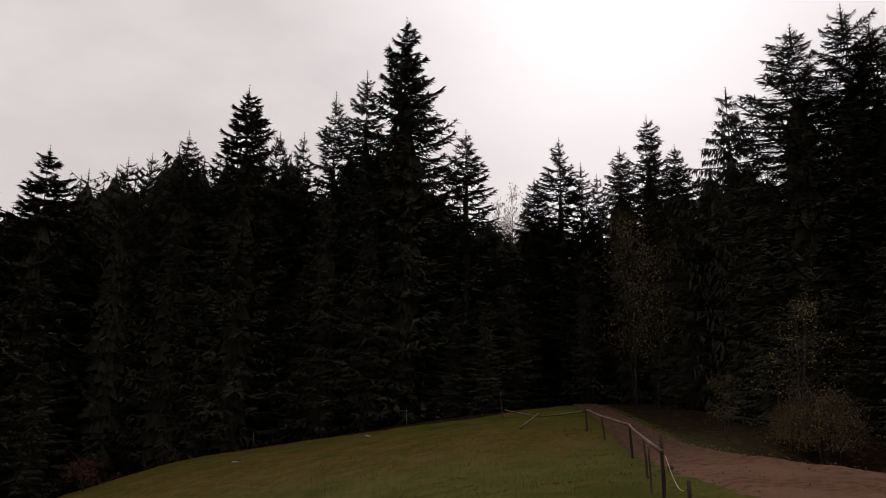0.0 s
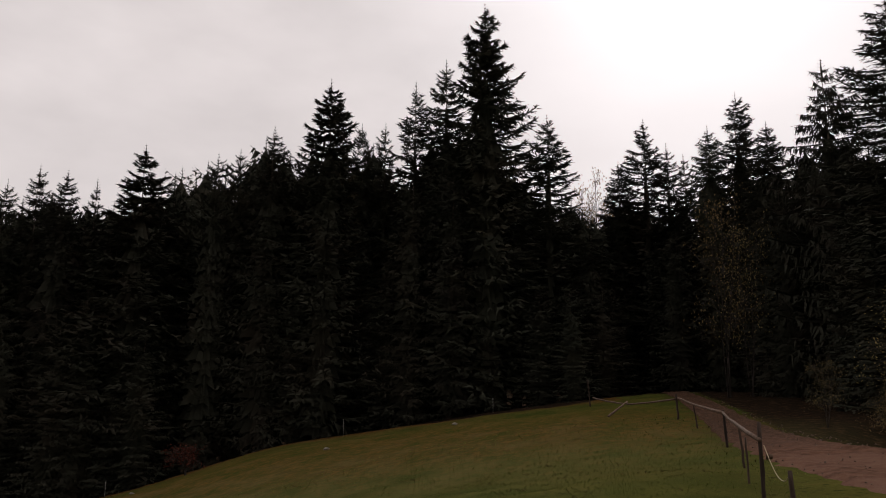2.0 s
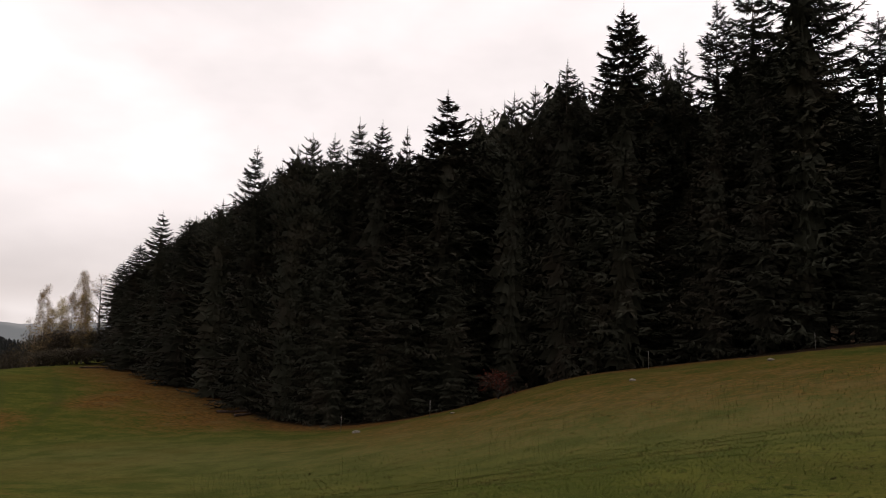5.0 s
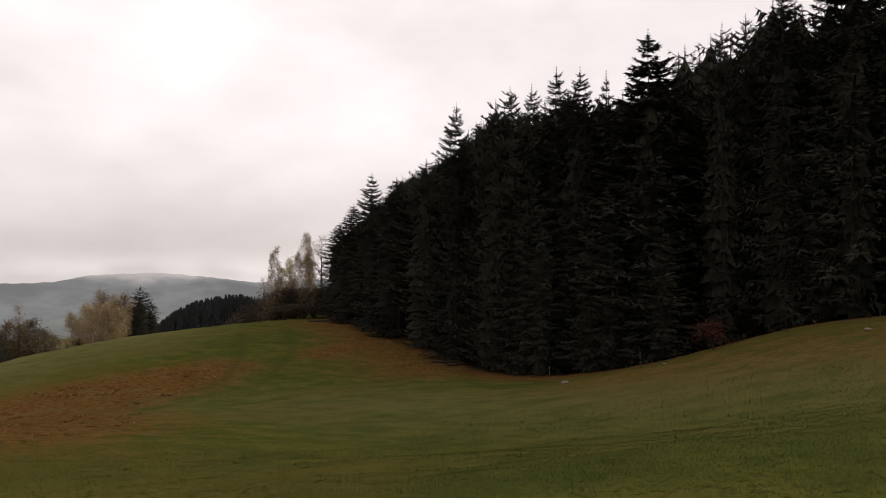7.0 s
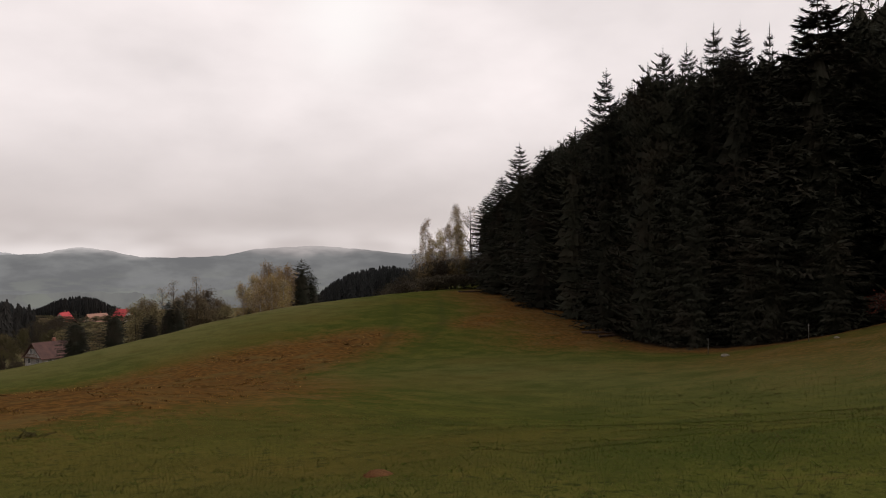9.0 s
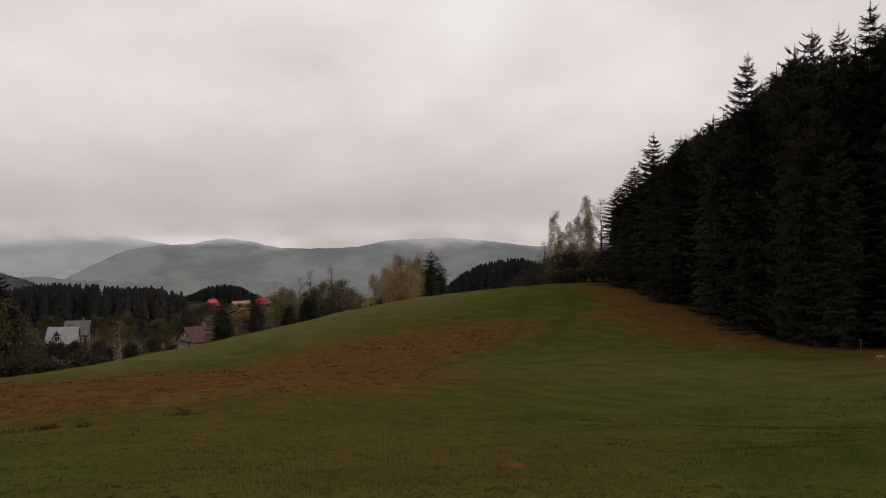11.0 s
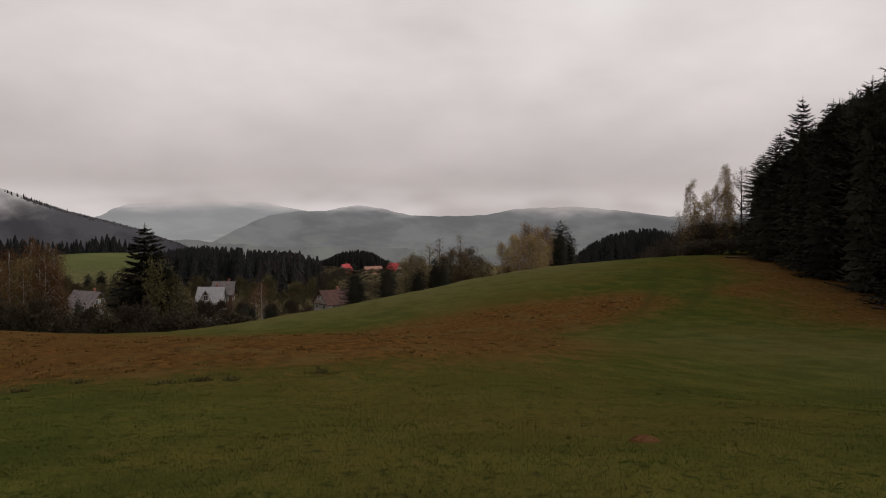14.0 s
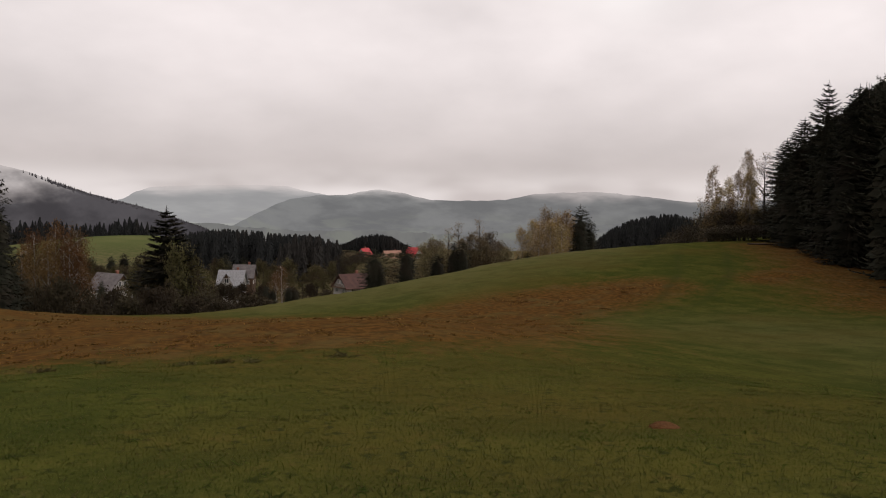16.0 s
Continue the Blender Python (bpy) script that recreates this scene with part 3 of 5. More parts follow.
def ridge(name, mat, profile, dist, foot, label, rough=0.06):
    """A far hillside: from its foot up to its crest, as azimuth and elevation of the crest."""
    azs = np.arange(profile[0][0], profile[-1][0], 0.12)
    els = np.interp(azs, [p[0] for p in profile], [p[1] for p in profile])
    vs, fs, rows = [], [], 7
    for a, e in zip(azs, els):
        e = e + rough * noise.noise((a * 1.3, dist, 0)) + rough * 0.5 * noise.noise((a * 6.0, dist, 2))
        top = EYE + dist * math.tan(radians(e))
        for k in range(rows):
            t = k / (rows - 1)
            dd = dist - foot * (1 - t)
            x, y = at(a, dd)
            bend = math.sin(t * math.pi / 2) ** 1.3
            vs.append((x, y, -120 + (top + 120) * bend + 4 * noise.noise((a * 0.9, t * 3, 5)) * t * (1 - t) * 4))
    for i in range(len(azs) - 1):
        for k in range(rows - 1):
            a = i * rows + k
            fs.append((a, a + 1, a + rows + 1, a + rows))
    tagged(new(name, mesh(name, vs, fs, mat, True)), label, "hills", kind="structure")


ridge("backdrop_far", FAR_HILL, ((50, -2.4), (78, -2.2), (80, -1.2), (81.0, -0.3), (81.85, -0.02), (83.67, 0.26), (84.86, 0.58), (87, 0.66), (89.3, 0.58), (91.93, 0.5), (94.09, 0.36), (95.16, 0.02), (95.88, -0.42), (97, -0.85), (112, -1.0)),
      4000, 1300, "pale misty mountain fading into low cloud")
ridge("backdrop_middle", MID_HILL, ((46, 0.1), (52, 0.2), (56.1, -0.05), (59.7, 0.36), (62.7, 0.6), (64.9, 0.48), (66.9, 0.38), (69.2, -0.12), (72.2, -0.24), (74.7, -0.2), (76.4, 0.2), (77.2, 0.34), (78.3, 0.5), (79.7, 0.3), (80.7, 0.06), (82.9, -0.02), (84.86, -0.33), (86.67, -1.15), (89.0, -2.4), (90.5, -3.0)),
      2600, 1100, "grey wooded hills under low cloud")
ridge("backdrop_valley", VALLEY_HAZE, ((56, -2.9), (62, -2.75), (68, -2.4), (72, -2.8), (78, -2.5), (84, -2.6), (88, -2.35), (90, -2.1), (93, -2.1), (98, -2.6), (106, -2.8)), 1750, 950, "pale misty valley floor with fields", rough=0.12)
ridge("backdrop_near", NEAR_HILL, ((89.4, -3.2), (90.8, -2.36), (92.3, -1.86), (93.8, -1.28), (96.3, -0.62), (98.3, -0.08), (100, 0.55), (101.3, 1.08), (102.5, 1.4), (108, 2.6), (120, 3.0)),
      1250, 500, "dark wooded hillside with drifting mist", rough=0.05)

# ---------------------------------------------------------------- conifers
def needle_mesh(tris, mat, soft=0.78):
    """Needle sprays as one sheet: faces turned outwards, shaded by the rounded mass of the crown more than by each spray."""
    q = np.concatenate(tris)
    mid = q.mean(1)
    nrm = np.cross(q[:, 1] - q[:, 0], q[:, 2] - q[:, 0])
    nrm /= np.linalg.norm(nrm, axis=1)[:, None] + 1e-9
    out = mid * np.array([1.0, 1.0, 0.0])
    out = out / (np.linalg.norm(out, axis=1)[:, None] + 0.15) + np.array([0, 0, 0.30])
    turn = (nrm * out).sum(1) < 0
    q[turn] = q[turn][:, ::-1]
    nrm[turn] *= -1
    soft_n = out * soft + nrm * (1 - soft)
    soft_n /= np.linalg.norm(soft_n, axis=1)[:, None] + 1e-9
    me = mesh("crown", q.reshape(-1, 3), np.arange(len(q) * 3).reshape(-1, 3), mat, True)
    me.normals_split_custom_set_from_vertices(np.repeat(soft_n, 3, 0).tolist())
    return me


def unit(v):
    return v / (np.linalg.norm(v, axis=-1)[..., None] + 1e-9)


def skirts(rng, reach, height, low, tiers, points, fill, heart):
    """The closed heart of a crown: ragged overlapping cones of needles, well inside the boughs."""
    out = []
    for k in range(tiers):
        u = low + (heart - low) * (k + 0.3 * rng.random()) / tiers
        a = np.arange(points * 2) * math.pi / points + rng.uniform(0, 6)
        odd = np.arange(points * 2) % 2
        r = fill * reach(u) * np.where(odd, 0.6, 1.0) * rng.uniform(0.7, 1.15, points * 2)
        ring = np.stack([r * np.cos(a), r * np.sin(a), height * (u - 0.02 + 0.012 * odd) + rng.uniform(-0.25, 0.25, points * 2)], 1)
        top = np.array([0, 0, height * min(heart + 0.06, u + 1.6 / tiers)])
        out.append(np.stack([ring, np.roll(ring, -1, 0), np.broadcast_to(top, ring.shape)], 1))
    return np.concatenate(out)


def spruce_crown(seed, mat, radius=4.2, swell=0.4, whorls=38, arms=6, droop=0.3, rise=0.6, tip=0.2, laterals=12, shoots=4, splay=0.36, shoot=0.26, width=0.16,
                 low=0.02, ragged=0.25, hang=0.3, height=25.0, lump=0.18, fill=0.5, coarse=0.5, whorled=0.3, tiers=16, bottom=0.25, candle=0.0, heart=0.74):
    """Whorls of boughs; each bough carries pairs of side branches, each of these short needle shoots."""
    rng = np.random.default_rng(seed)
    up = np.array([0, 0, 1.0])
    tris = []

    def reach(u):
        v = 1 - u
        return radius * (1 - math.exp(-v / swell)) * (1 - bottom * max(0.0, (0.15 - u) / 0.15)) + 0.04
    phase = rng.uniform(0, 6.28, 4)
    for k in range(whorls):
        u0 = low + (0.972 - low) * max(0.0, (k + rng.uniform(-0.25, 0.25)) / whorls) ** 0.95
        start = rng.uniform(0, 6.28)
        fine = u0 > coarse
        count = arms if u0 < 0.93 else max(4, arms - 2)
        for j in range(count):
            if rng.random() < ragged * 0.4:
                continue
            u = min(0.985, max(low, u0 + rng.uniform(-1, 1) * whorled * (0.5 if fine else 1.6) / whorls))
            a = start + 6.283 * j / count + rng.uniform(-0.3, 0.3)
            side_swell = 1 + lump * (math.sin(a + phase[0] + 7 * u) + 0.6 * math.sin(2 * a + phase[1] - 11 * u) + 0.5 * math.sin(17 * u + phase[2]))
            length = reach(u) * side_swell * rng.uniform(1 - ragged, 1 + ragged * 0.45)
            slope = rise * max(0.0, (u - 0.55) / 0.45) ** 1.2 - droop * max(0.0, 1 - u / 0.75) + rng.uniform(-0.12, 0.12)
            out = np.array([math.cos(a), math.sin(a), 0.0])
            side = np.array([-out[1], out[0], 0.0])
            base = up * u * height

            def spot(t):
                t = np.asarray(t)[..., None]
                return base + out * length * t * (1 - 0.06 * t) + up * length * (slope * t - 0.45 * droop * t * (1 - t) + tip * t ** 3)
            m = max(3, int(laterals * min(1.0, 0.25 + length / 3.0) * (1.0 if fine else 0.62)))
            c = shoots if fine else max(1, shoots - 2)
            t = np.linspace(0.14, 0.97, m) + rng.uniform(-0.03, 0.03, m)
            foot = spot(t)
            ahead = unit(spot(t + 0.04) - foot)
            for sign in (-1, 1):
                way = unit(ahead * rng.uniform(0.55, 1.1, m)[:, None] + side * sign * rng.uniform(0.6, 1.0, m)[:, None]
                           - up * (hang * rng.uniform(0.2, 1.6, m))[:, None] + up * candle * rng.uniform(0.3, 1.2, m)[:, None] + rng.normal(0, 0.08, (m, 3)))
                reach_l = splay * length * (1.12 - 0.85 * t) * rng.uniform(0.6, 1.25, m) + 0.10
                # shoots along each side branch, on both its sides, and one at its end
                for e in range(c):
                    f = (e + 0.5 + rng.uniform(-0.3, 0.3, m)) / c
                    root = foot + way * (reach_l * f * 0.9)[:, None]
                    turn = np.cross(way, up) * (1 if e % 2 else -1)
                    go = unit(way * rng.uniform(0.5, 1.0, m)[:, None] + turn * rng.uniform(0.1, 0.8, m)[:, None] * (0.3 if e == c - 1 else 1.0)
                              - up * (hang * 0.7 * rng.uniform(0, 1.5, m))[:, None] + up * candle * 0.8 + rng.normal(0, 0.14, (m, 3)))
                    ln = (shoot * (1.0 if fine else 1.3) * rng.uniform(0.6, 1.3, m) * min(1.0, 0.32 + length * 0.4))[:, None]
                    wide = unit(np.cross(go, up + rng.normal(0, 0.55, (m, 3))))
                    w = ln * width * (1.0 if fine else 1.15)
                    tris.append(np.stack([root - go * ln * 0.35 + wide * w, root - go * ln * 0.1 - wide * w, root + go * ln], 1))
            # the rib, thickened by needles, and the shoot at its end
            r = spot(np.linspace(0.0, 1.0, 4))
            for p, q, tk in zip(r[:-1], r[1:], (1.0, 0.8, 0.6)):
                for axis in (up, side):
                    h = axis * (0.025 + 0.014 * length) * tk
                    tris.append(np.stack([np.stack([p - h, p + h, q + h * 0.7]), np.stack([p - h, q + h * 0.7, q - h * 0.7])]))
            e = unit(spot(1.0) - spot(0.9))
            for sgn in (side, up):
                tris.append(np.stack([r[-1] - e * 0.1 + sgn * 0.03, r[-1] - e * 0.1 - sgn * 0.03, r[-1] + e * shoot * 0.9])[None])
    if fill:
        tris.append(skirts(rng, reach, height, low, tiers, 16, fill, heart))
    # the leader, with a few short shoots
    for sgn in (np.array([0.075, 0, 0]), np.array([0, 0.075, 0])):
        tris.append(np.stack([up * height * 0.925 - sgn, up * height * 0.925 + sgn, up * height])[None])
    for h in np.linspace(0.935, 0.988, 6):
        for a in rng.uniform(0, 6.28) + np.arange(4) * 1.57:
            out = np.array([math.cos(a), math.sin(a), 0.55])
            ln = (0.99 - h) * height * 0.36 + 0.10
            sd = np.array([-out[1], out[0], 0]) * 0.04
            tris.append(np.stack([up * h * height - sd, up * h * height + sd, up * h * height + out * ln])[None])
    return needle_mesh(tris, mat)


def trunk_mesh(name, height=25.0, foot=0.21, bend=0.12, seed=0, mat=None):
    rng = random.Random(seed)
    pts, rad = [], []
    for i in range(9):
        t = i / 8
        pts.append((bend * math.sin(t * 3 + seed), bend * math.cos(t * 2.3 + seed) - bend * math.cos(seed), t * height * 0.97 - 0.4 * (i == 0)))
        rad.append(foot * (1 - t) ** 1.1 + 0.015 + (0.12 if i == 0 else 0))
    return mesh(name, *tube(pts, rad, 7, 0.08, rng), mat or BARK, True)


SHAPES = {
    # name: crown settings
    "broad": dict(radius=7.0, swell=0.46, whorls=45, arms=7, droop=0.16, rise=0.10, tip=0.12, laterals=18, shoots=4, splay=0.28, shoot=0.40, width=0.165, ragged=0.34, hang=0.2, lump=0.16, fill=0.34),
    "tall": dict(radius=5.2, swell=0.44, whorls=50, arms=7, droop=0.22, rise=0.20, tip=0.12, laterals=14, shoots=4, splay=0.30, shoot=0.32, width=0.16, ragged=0.36, hang=0.3, lump=0.14, fill=0.3),
    "thin": dict(radius=4.9, swell=0.50, whorls=38, arms=6, droop=0.1, rise=0.22, tip=0.16, laterals=15, shoots=4, splay=0.30, shoot=0.34, width=0.18, ragged=0.40, hang=0.2, lump=0.16, fill=0.1, whorled=0.25),
    "airy": dict(radius=5.3, swell=0.34, whorls=46, arms=7, droop=0.16, rise=0.30, tip=0.12, laterals=18, shoots=5, splay=0.32, shoot=0.25, width=0.14, ragged=0.36, hang=0.25, lump=0.16, fill=0.30),
    "weeping": dict(radius=4.6, swell=0.42, whorls=36, arms=6, droop=0.05, rise=0.15, tip=0.10, laterals=14, shoots=4, splay=0.20, shoot=0.42, width=0.11, ragged=0.5, hang=1.7, lump=0.2, fill=0.2),
    "dense": dict(radius=4.9, swell=0.42, whorls=60, arms=8, droop=0.2, rise=0.3, tip=0.06, laterals=12, shoots=4, splay=0.30, shoot=0.28, width=0.2, ragged=0.16, hang=0.3, lump=0.05, fill=0.7),
    "pine": dict(radius=4.7, swell=0.27, whorls=42, arms=7, droop=0.08, rise=0.28, tip=0.18, laterals=11, shoots=4, splay=0.34, shoot=0.34, width=0.18, ragged=0.5, hang=0.0, lump=0.2, fill=0.5, candle=0.15),
    "skirted": dict(radius=5.1, swell=0.38, whorls=50, arms=7, droop=0.28, rise=0.2, tip=0.10, laterals=13, shoots=4, splay=0.32, shoot=0.32, width=0.17, ragged=0.28, hang=0.4, lump=0.1, fill=0.55),
    "layered": dict(radius=6.6, swell=0.62, whorls=32, arms=9, droop=0.20, rise=0.1, tip=0.18, laterals=18, shoots=4, splay=0.32, shoot=0.42, width=0.2, ragged=0.3, hang=0.3, lump=0.14, fill=0.35, whorled=0.2),
}
CROWNS, TRUNKS = {}, {}
for i, (key, setting) in enumerate(SHAPES.items()):
    for v in range(2):
        CROWNS[key, v] = spruce_crown(11 + 7 * i + 101 * v, NEEDLES, **setting)
    TRUNKS[key] = trunk_mesh("trunk", seed=i)
# plainer crowns for the mass of the wood
EDGE_SHAPE = dict(radius=4.3, swell=0.30, whorls=38, arms=7, droop=0.30, rise=0.4, tip=0.06, laterals=11, shoots=4, splay=0.34, shoot=0.25, width=0.2, ragged=0.26, hang=0.7, lump=0.08, fill=0.42, coarse=0.1, tiers=26, whorled=0.9)
INNER_SHAPE = dict(radius=4.4, swell=0.22, heart=0.9, whorls=20, arms=6, droop=0.28, rise=0.4, tip=0.1, laterals=7, shoots=2, splay=0.4, shoot=0.40, width=0.24, ragged=0.25, hang=0.6, lump=0.08, fill=0.6, tiers=20, whorled=0.9, low=0.14)
FRONT = [spruce_crown(400 + i, NEEDLES, **EDGE_SHAPE) for i in range(4)]
SECOND = [spruce_crown(410 + i, NEEDLES, **{**EDGE_SHAPE, "whorls": 26, "laterals": 9, "shoots": 3, "shoot": 0.32, "fill": 0.5, "low": 0.1}) for i in range(3)]
YOUNG = [spruce_crown(415 + i, NEEDLES, **{**EDGE_SHAPE, "whorls": 28, "laterals": 7, "shoots": 3, "shoot": 0.36, "fill": 0.6}) for i in range(3)]
INNER = [spruce_crown(420 + i, NEEDLES, **INNER_SHAPE) for i in range(3)]
DEEP = [spruce_crown(440 + i, NEEDLES, **{**INNER_SHAPE, "whorls": 14, "laterals": 4, "shoot": 0.6, "tiers": 14, "fill": 0.75}) for i in range(2)]
BROWN_CROWN = spruce_crown(77, NEEDLES_BROWN, **EDGE_SHAPE)


def spruce(x, y, height, girth, shape, label, group="spruces of the forest edge", turn=0.0, variant=0, crown=None, lean=0.0, name="spruce_tree", trunk=None):
    m = pose(x, y, gz(x, y), lean, 0, turn) @ Matrix.Diagonal((girth, girth, height / 25.0, 1))
    t = empty(name, m, label, "conifer", group)
    part("trunk", trunk or TRUNKS[shape], t)
    part("crown", crown or CROWNS[shape, variant], t)
    return t


LABELS = {"broad": "broad dark spruce standing above the forest edge", "tall": "tall dark spruce at the forest edge", "thin": "slender spruce with a thin open top",
          "airy": "tall spruce with an open twiggy crown beside the track", "weeping": "sparse spruce with hanging twigs against the sky", "dense": "dense cone-shaped dark spruce", "pine": "dark conifer with an uneven bushy top",
          "skirted": "dark spruce with boughs down to the ground"}
# x, y, height, girth, shape: the trees that stand out against the sky
BY_TRACK = ((18.7, 39.2, 21.7, 1.05, "airy"), (21.4, 38.9, 23.0, 1.0, "airy"), (23.6, 40.2, 22.9, 1.0, "airy"), (18.0, 47.1, 20.9, 1.05, "weeping"), (17.2, 55.8, 19.5, 0.75, "dense"),
          (16.7, 61.2, 23.8, 0.85, "tall"), (14.5, 61.8, 21.2, 0.8, "skirted"), (12.8, 63.2, 19.3, 0.6, "thin"), (11.7, 64.4, 20.7, 0.8, "thin"), (9.8, 63.7, 22.7, 0.95, "thin"),
          (7.9, 66.0, 19.9, 0.8, "skirted"), (1.8, 62.4, 23.7, 1.1, "thin"))
MIDDLE = ((-3.3, 62.4, 34.9, 1.0, "broad"), (-6.9, 65.1, 31.7, 0.9, "tall"), (-9.7, 65.7, 30.4, 1.1, "thin"), (-12.7, 67.3, 27.7, 0.9, "thin"), (-15.0, 67.8, 28.3, 0.85, "pine"),
          (-16.6, 62.3, 30.6, 0.9, "broad"), (-21.6, 62.8, 27.6, 0.9, "skirted"), (-25.3, 64.7, 27.3, 0.85, "pine"), (-26.6, 63.0, 26.8, 0.9, "pine"), (-31.5, 65.2, 27.1, 0.9, "thin"),
          (-32.9, 62.2, 29.3, 1.12, "broad"))
CORNER = ((-38.1, 63.9, 27.7, 0.85, "thin"), (-39.1, 61.0, 27.9, 0.9, "dense"), (-42.6, 62.3, 29.1, 0.95, "tall"), (-44.5, 60.9, 27.6, 0.75, "tall"), (-45.6, 58.9, 27.2, 0.95, "pine"),
          (-46.6, 58.0, 25.9, 0.85, "pine"), (-54.8, 61.6, 27.4, 0.9, "tall"), (-53.8, 62.4, 24.7, 0.7, "thin"), (-65.4, 68.1, 23.0, 1.1, "pine"), (-75.9, 73.2, 21.7, 1.1, "dense"),
          (-84.8, 76.8, 23.2, 0.95, "tall"), (-95.6, 82.7, 19.3, 1.1, "dense"), (-104.7, 87.4, 16.8, 1.0, "skirted"))
rng = random.Random(21)
stand = []
for k, rows in enumerate((BY_TRACK, MIDDLE, CORNER)):
    for i, (x, y, h, g, shape) in enumerate(rows):
        spruce(x, y, h, g, shape, LABELS[shape], turn=rng.uniform(0, 360), variant=i % 2)
        stand.append((x, y, 2.2))

# crest of the closed canopy: azimuth, elevation
CANOPY = ((-48, 17.0), (-30.6, 17.0), (-23, 17.5), (-17.3, 17.2), (-12, 16.2), (-9.1, 16.0), (-5, 14.5), (-1, 15.4), (2.6, 20.0), (3.8, 21.2), (6.8, 19.4), (9.0, 18.5), (10.7, 18.9), (12.8, 19.7),
          (17.5, 18.7), (20.5, 18.5), (22.6, 17.3), (24.7, 16.6), (26.7, 15.4), (30.5, 14.0), (34, 13.5), (36.6, 12.5), (38.7, 12.9), (41.2, 10.3), (43.2, 9.0), (45.7, 7.8), (47.4, 6.0), (49.9, 4.0), (53, 0.0))


def canopy_height(x, y):
    az, r = math.degrees(math.atan2(-x, y)), math.hypot(x, y)
    e = float(np.interp(az, [p[0] for p in CANOPY], [p[1] for p in CANOPY]))
    return EYE + r * math.tan(radians(e)) - gz(x, y)


def plant_row(offset, step, low, high, crowns, group, girth, label, browned=0.0, mass=None):
    """Trees along the wood's edge, offset metres inside it; with a list for mass, they are only noted there."""
    line = smooth_line(EDGE, 12)
    seg = np.hypot(*(np.diff(line[:, :2], axis=0).T))
    run = np.concatenate([[0], np.cumsum(seg)])
    for s in np.arange(2, run[-1] - 55, step):
        s = s + rng.uniform(-0.35, 0.35) * step
        x, y = np.interp(s, run, line[:, 0]), np.interp(s, run, line[:, 1])
        x2, y2 = np.interp(s + 0.5, run, line[:, 0]), np.interp(s + 0.5, run, line[:, 1])
        q = math.hypot(x2 - x, y2 - y) or 1
        nx, ny = (y2 - y) / q, -(x2 - x) / q
        off = offset + rng.uniform(-0.8, 0.8)
        x, y = x + nx * off, y + ny * off
        if any((x - a) ** 2 + (y - b) ** 2 < c * c for a, b, c in stand):
            continue
        if y < 57 and float(polyline_distance(np.array([x]), np.array([y]), TRACK)[0]) < 4.0:
            continue
        h = canopy_height(x, y) * rng.uniform(low, high)
        if h < 4:
            continue
        stand.append((x, y, 1.3))
        if mass is not None:
            mass.append((x, y, h, girth * rng.uniform(0.85, 1.2) * (0.65 + 0.35 * h / 22), rng.uniform(0, 6.28)))
            continue
        brown = rng.random() < browned and x < 4
        spruce(x, y, h, girth * rng.uniform(0.85, 1.2) * (0.65 + 0.35 * h / 22), "tall",
               "dark spruce with browned boughs at the forest edge" if brown else label, group, rng.uniform(0, 360), 0,
               BROWN_CROWN if brown else rng.choice(crowns))


EDGE_LABEL, INNER_LABEL = "dark spruce with boughs down to the ground", "dark spruce crowded inside the wood"
plant_row(2.6, 3.2, 0.50, 0.90, FRONT, "spruces of the forest edge", 0.88, EDGE_LABEL, 0.16)
plant_row(5.6, 3.2, 0.84, 1.02, SECOND, "spruces inside the wood", 0.9, INNER_LABEL, 0.08)
plant_row(7.6, 3.0, 0.88, 1.0, INNER, "spruces inside the wood", 0.95, INNER_LABEL)
inner_mass, deep_mass = [], []
plant_row(10.2, 3.4, 0.92, 1.03, INNER, "", 0.95, "", mass=inner_mass)
plant_row(14.5, 4.2, 0.92, 1.03, DEEP, "", 1.0, "", mass=deep_mass)
plant_row(20.5, 5.0, 0.90, 1.0, DEEP, "", 1.1, "", mass=deep_mass)
plant_row(27, 5.5, 0.88, 0.98, DEEP, "", 1.1, "", mass=deep_mass)


def wood_mass(spots, crowns, label):
    """The crowded trees that stand too deep in the wood to be told apart, as one sheet."""
    tris, stems = [], []
    models = []
    for me in crowns:
        co = np.empty(len(me.vertices) * 3)
        me.vertices.foreach_get("co", co)
        models.append(co.reshape(-1, 3, 3))
    for k, (x, y, h, g, a) in enumerate(spots):
        q = models[k % len(models)]
        c, t, z = math.cos(a), math.sin(a), gz(x, y)
        tris.append(np.stack([x + g * (q[..., 0] * c - q[..., 1] * t), y + g * (q[..., 0] * t + q[..., 1] * c), z + q[..., 2] * h / 25.0], -1))
        stems.append(tube([(x, y, z - 0.3), (x, y, z + h * 0.9)], [0.2 * g, 0.03], 5))
    v = np.concatenate(tris).reshape(-1, 3)
    ob = tagged(new("woods", mesh("woods", v, np.arange(len(v)).reshape(-1, 3), NEEDLES)), label, "woods", kind="stuff")
    part("trunks", mesh("trunks", *join(stems), BARK, True), ob)


wood_mass(inner_mass, INNER, "crowded dark spruces inside the wood")
wood_mass(deep_mass, DEEP, "dark spruces deep in the wood")


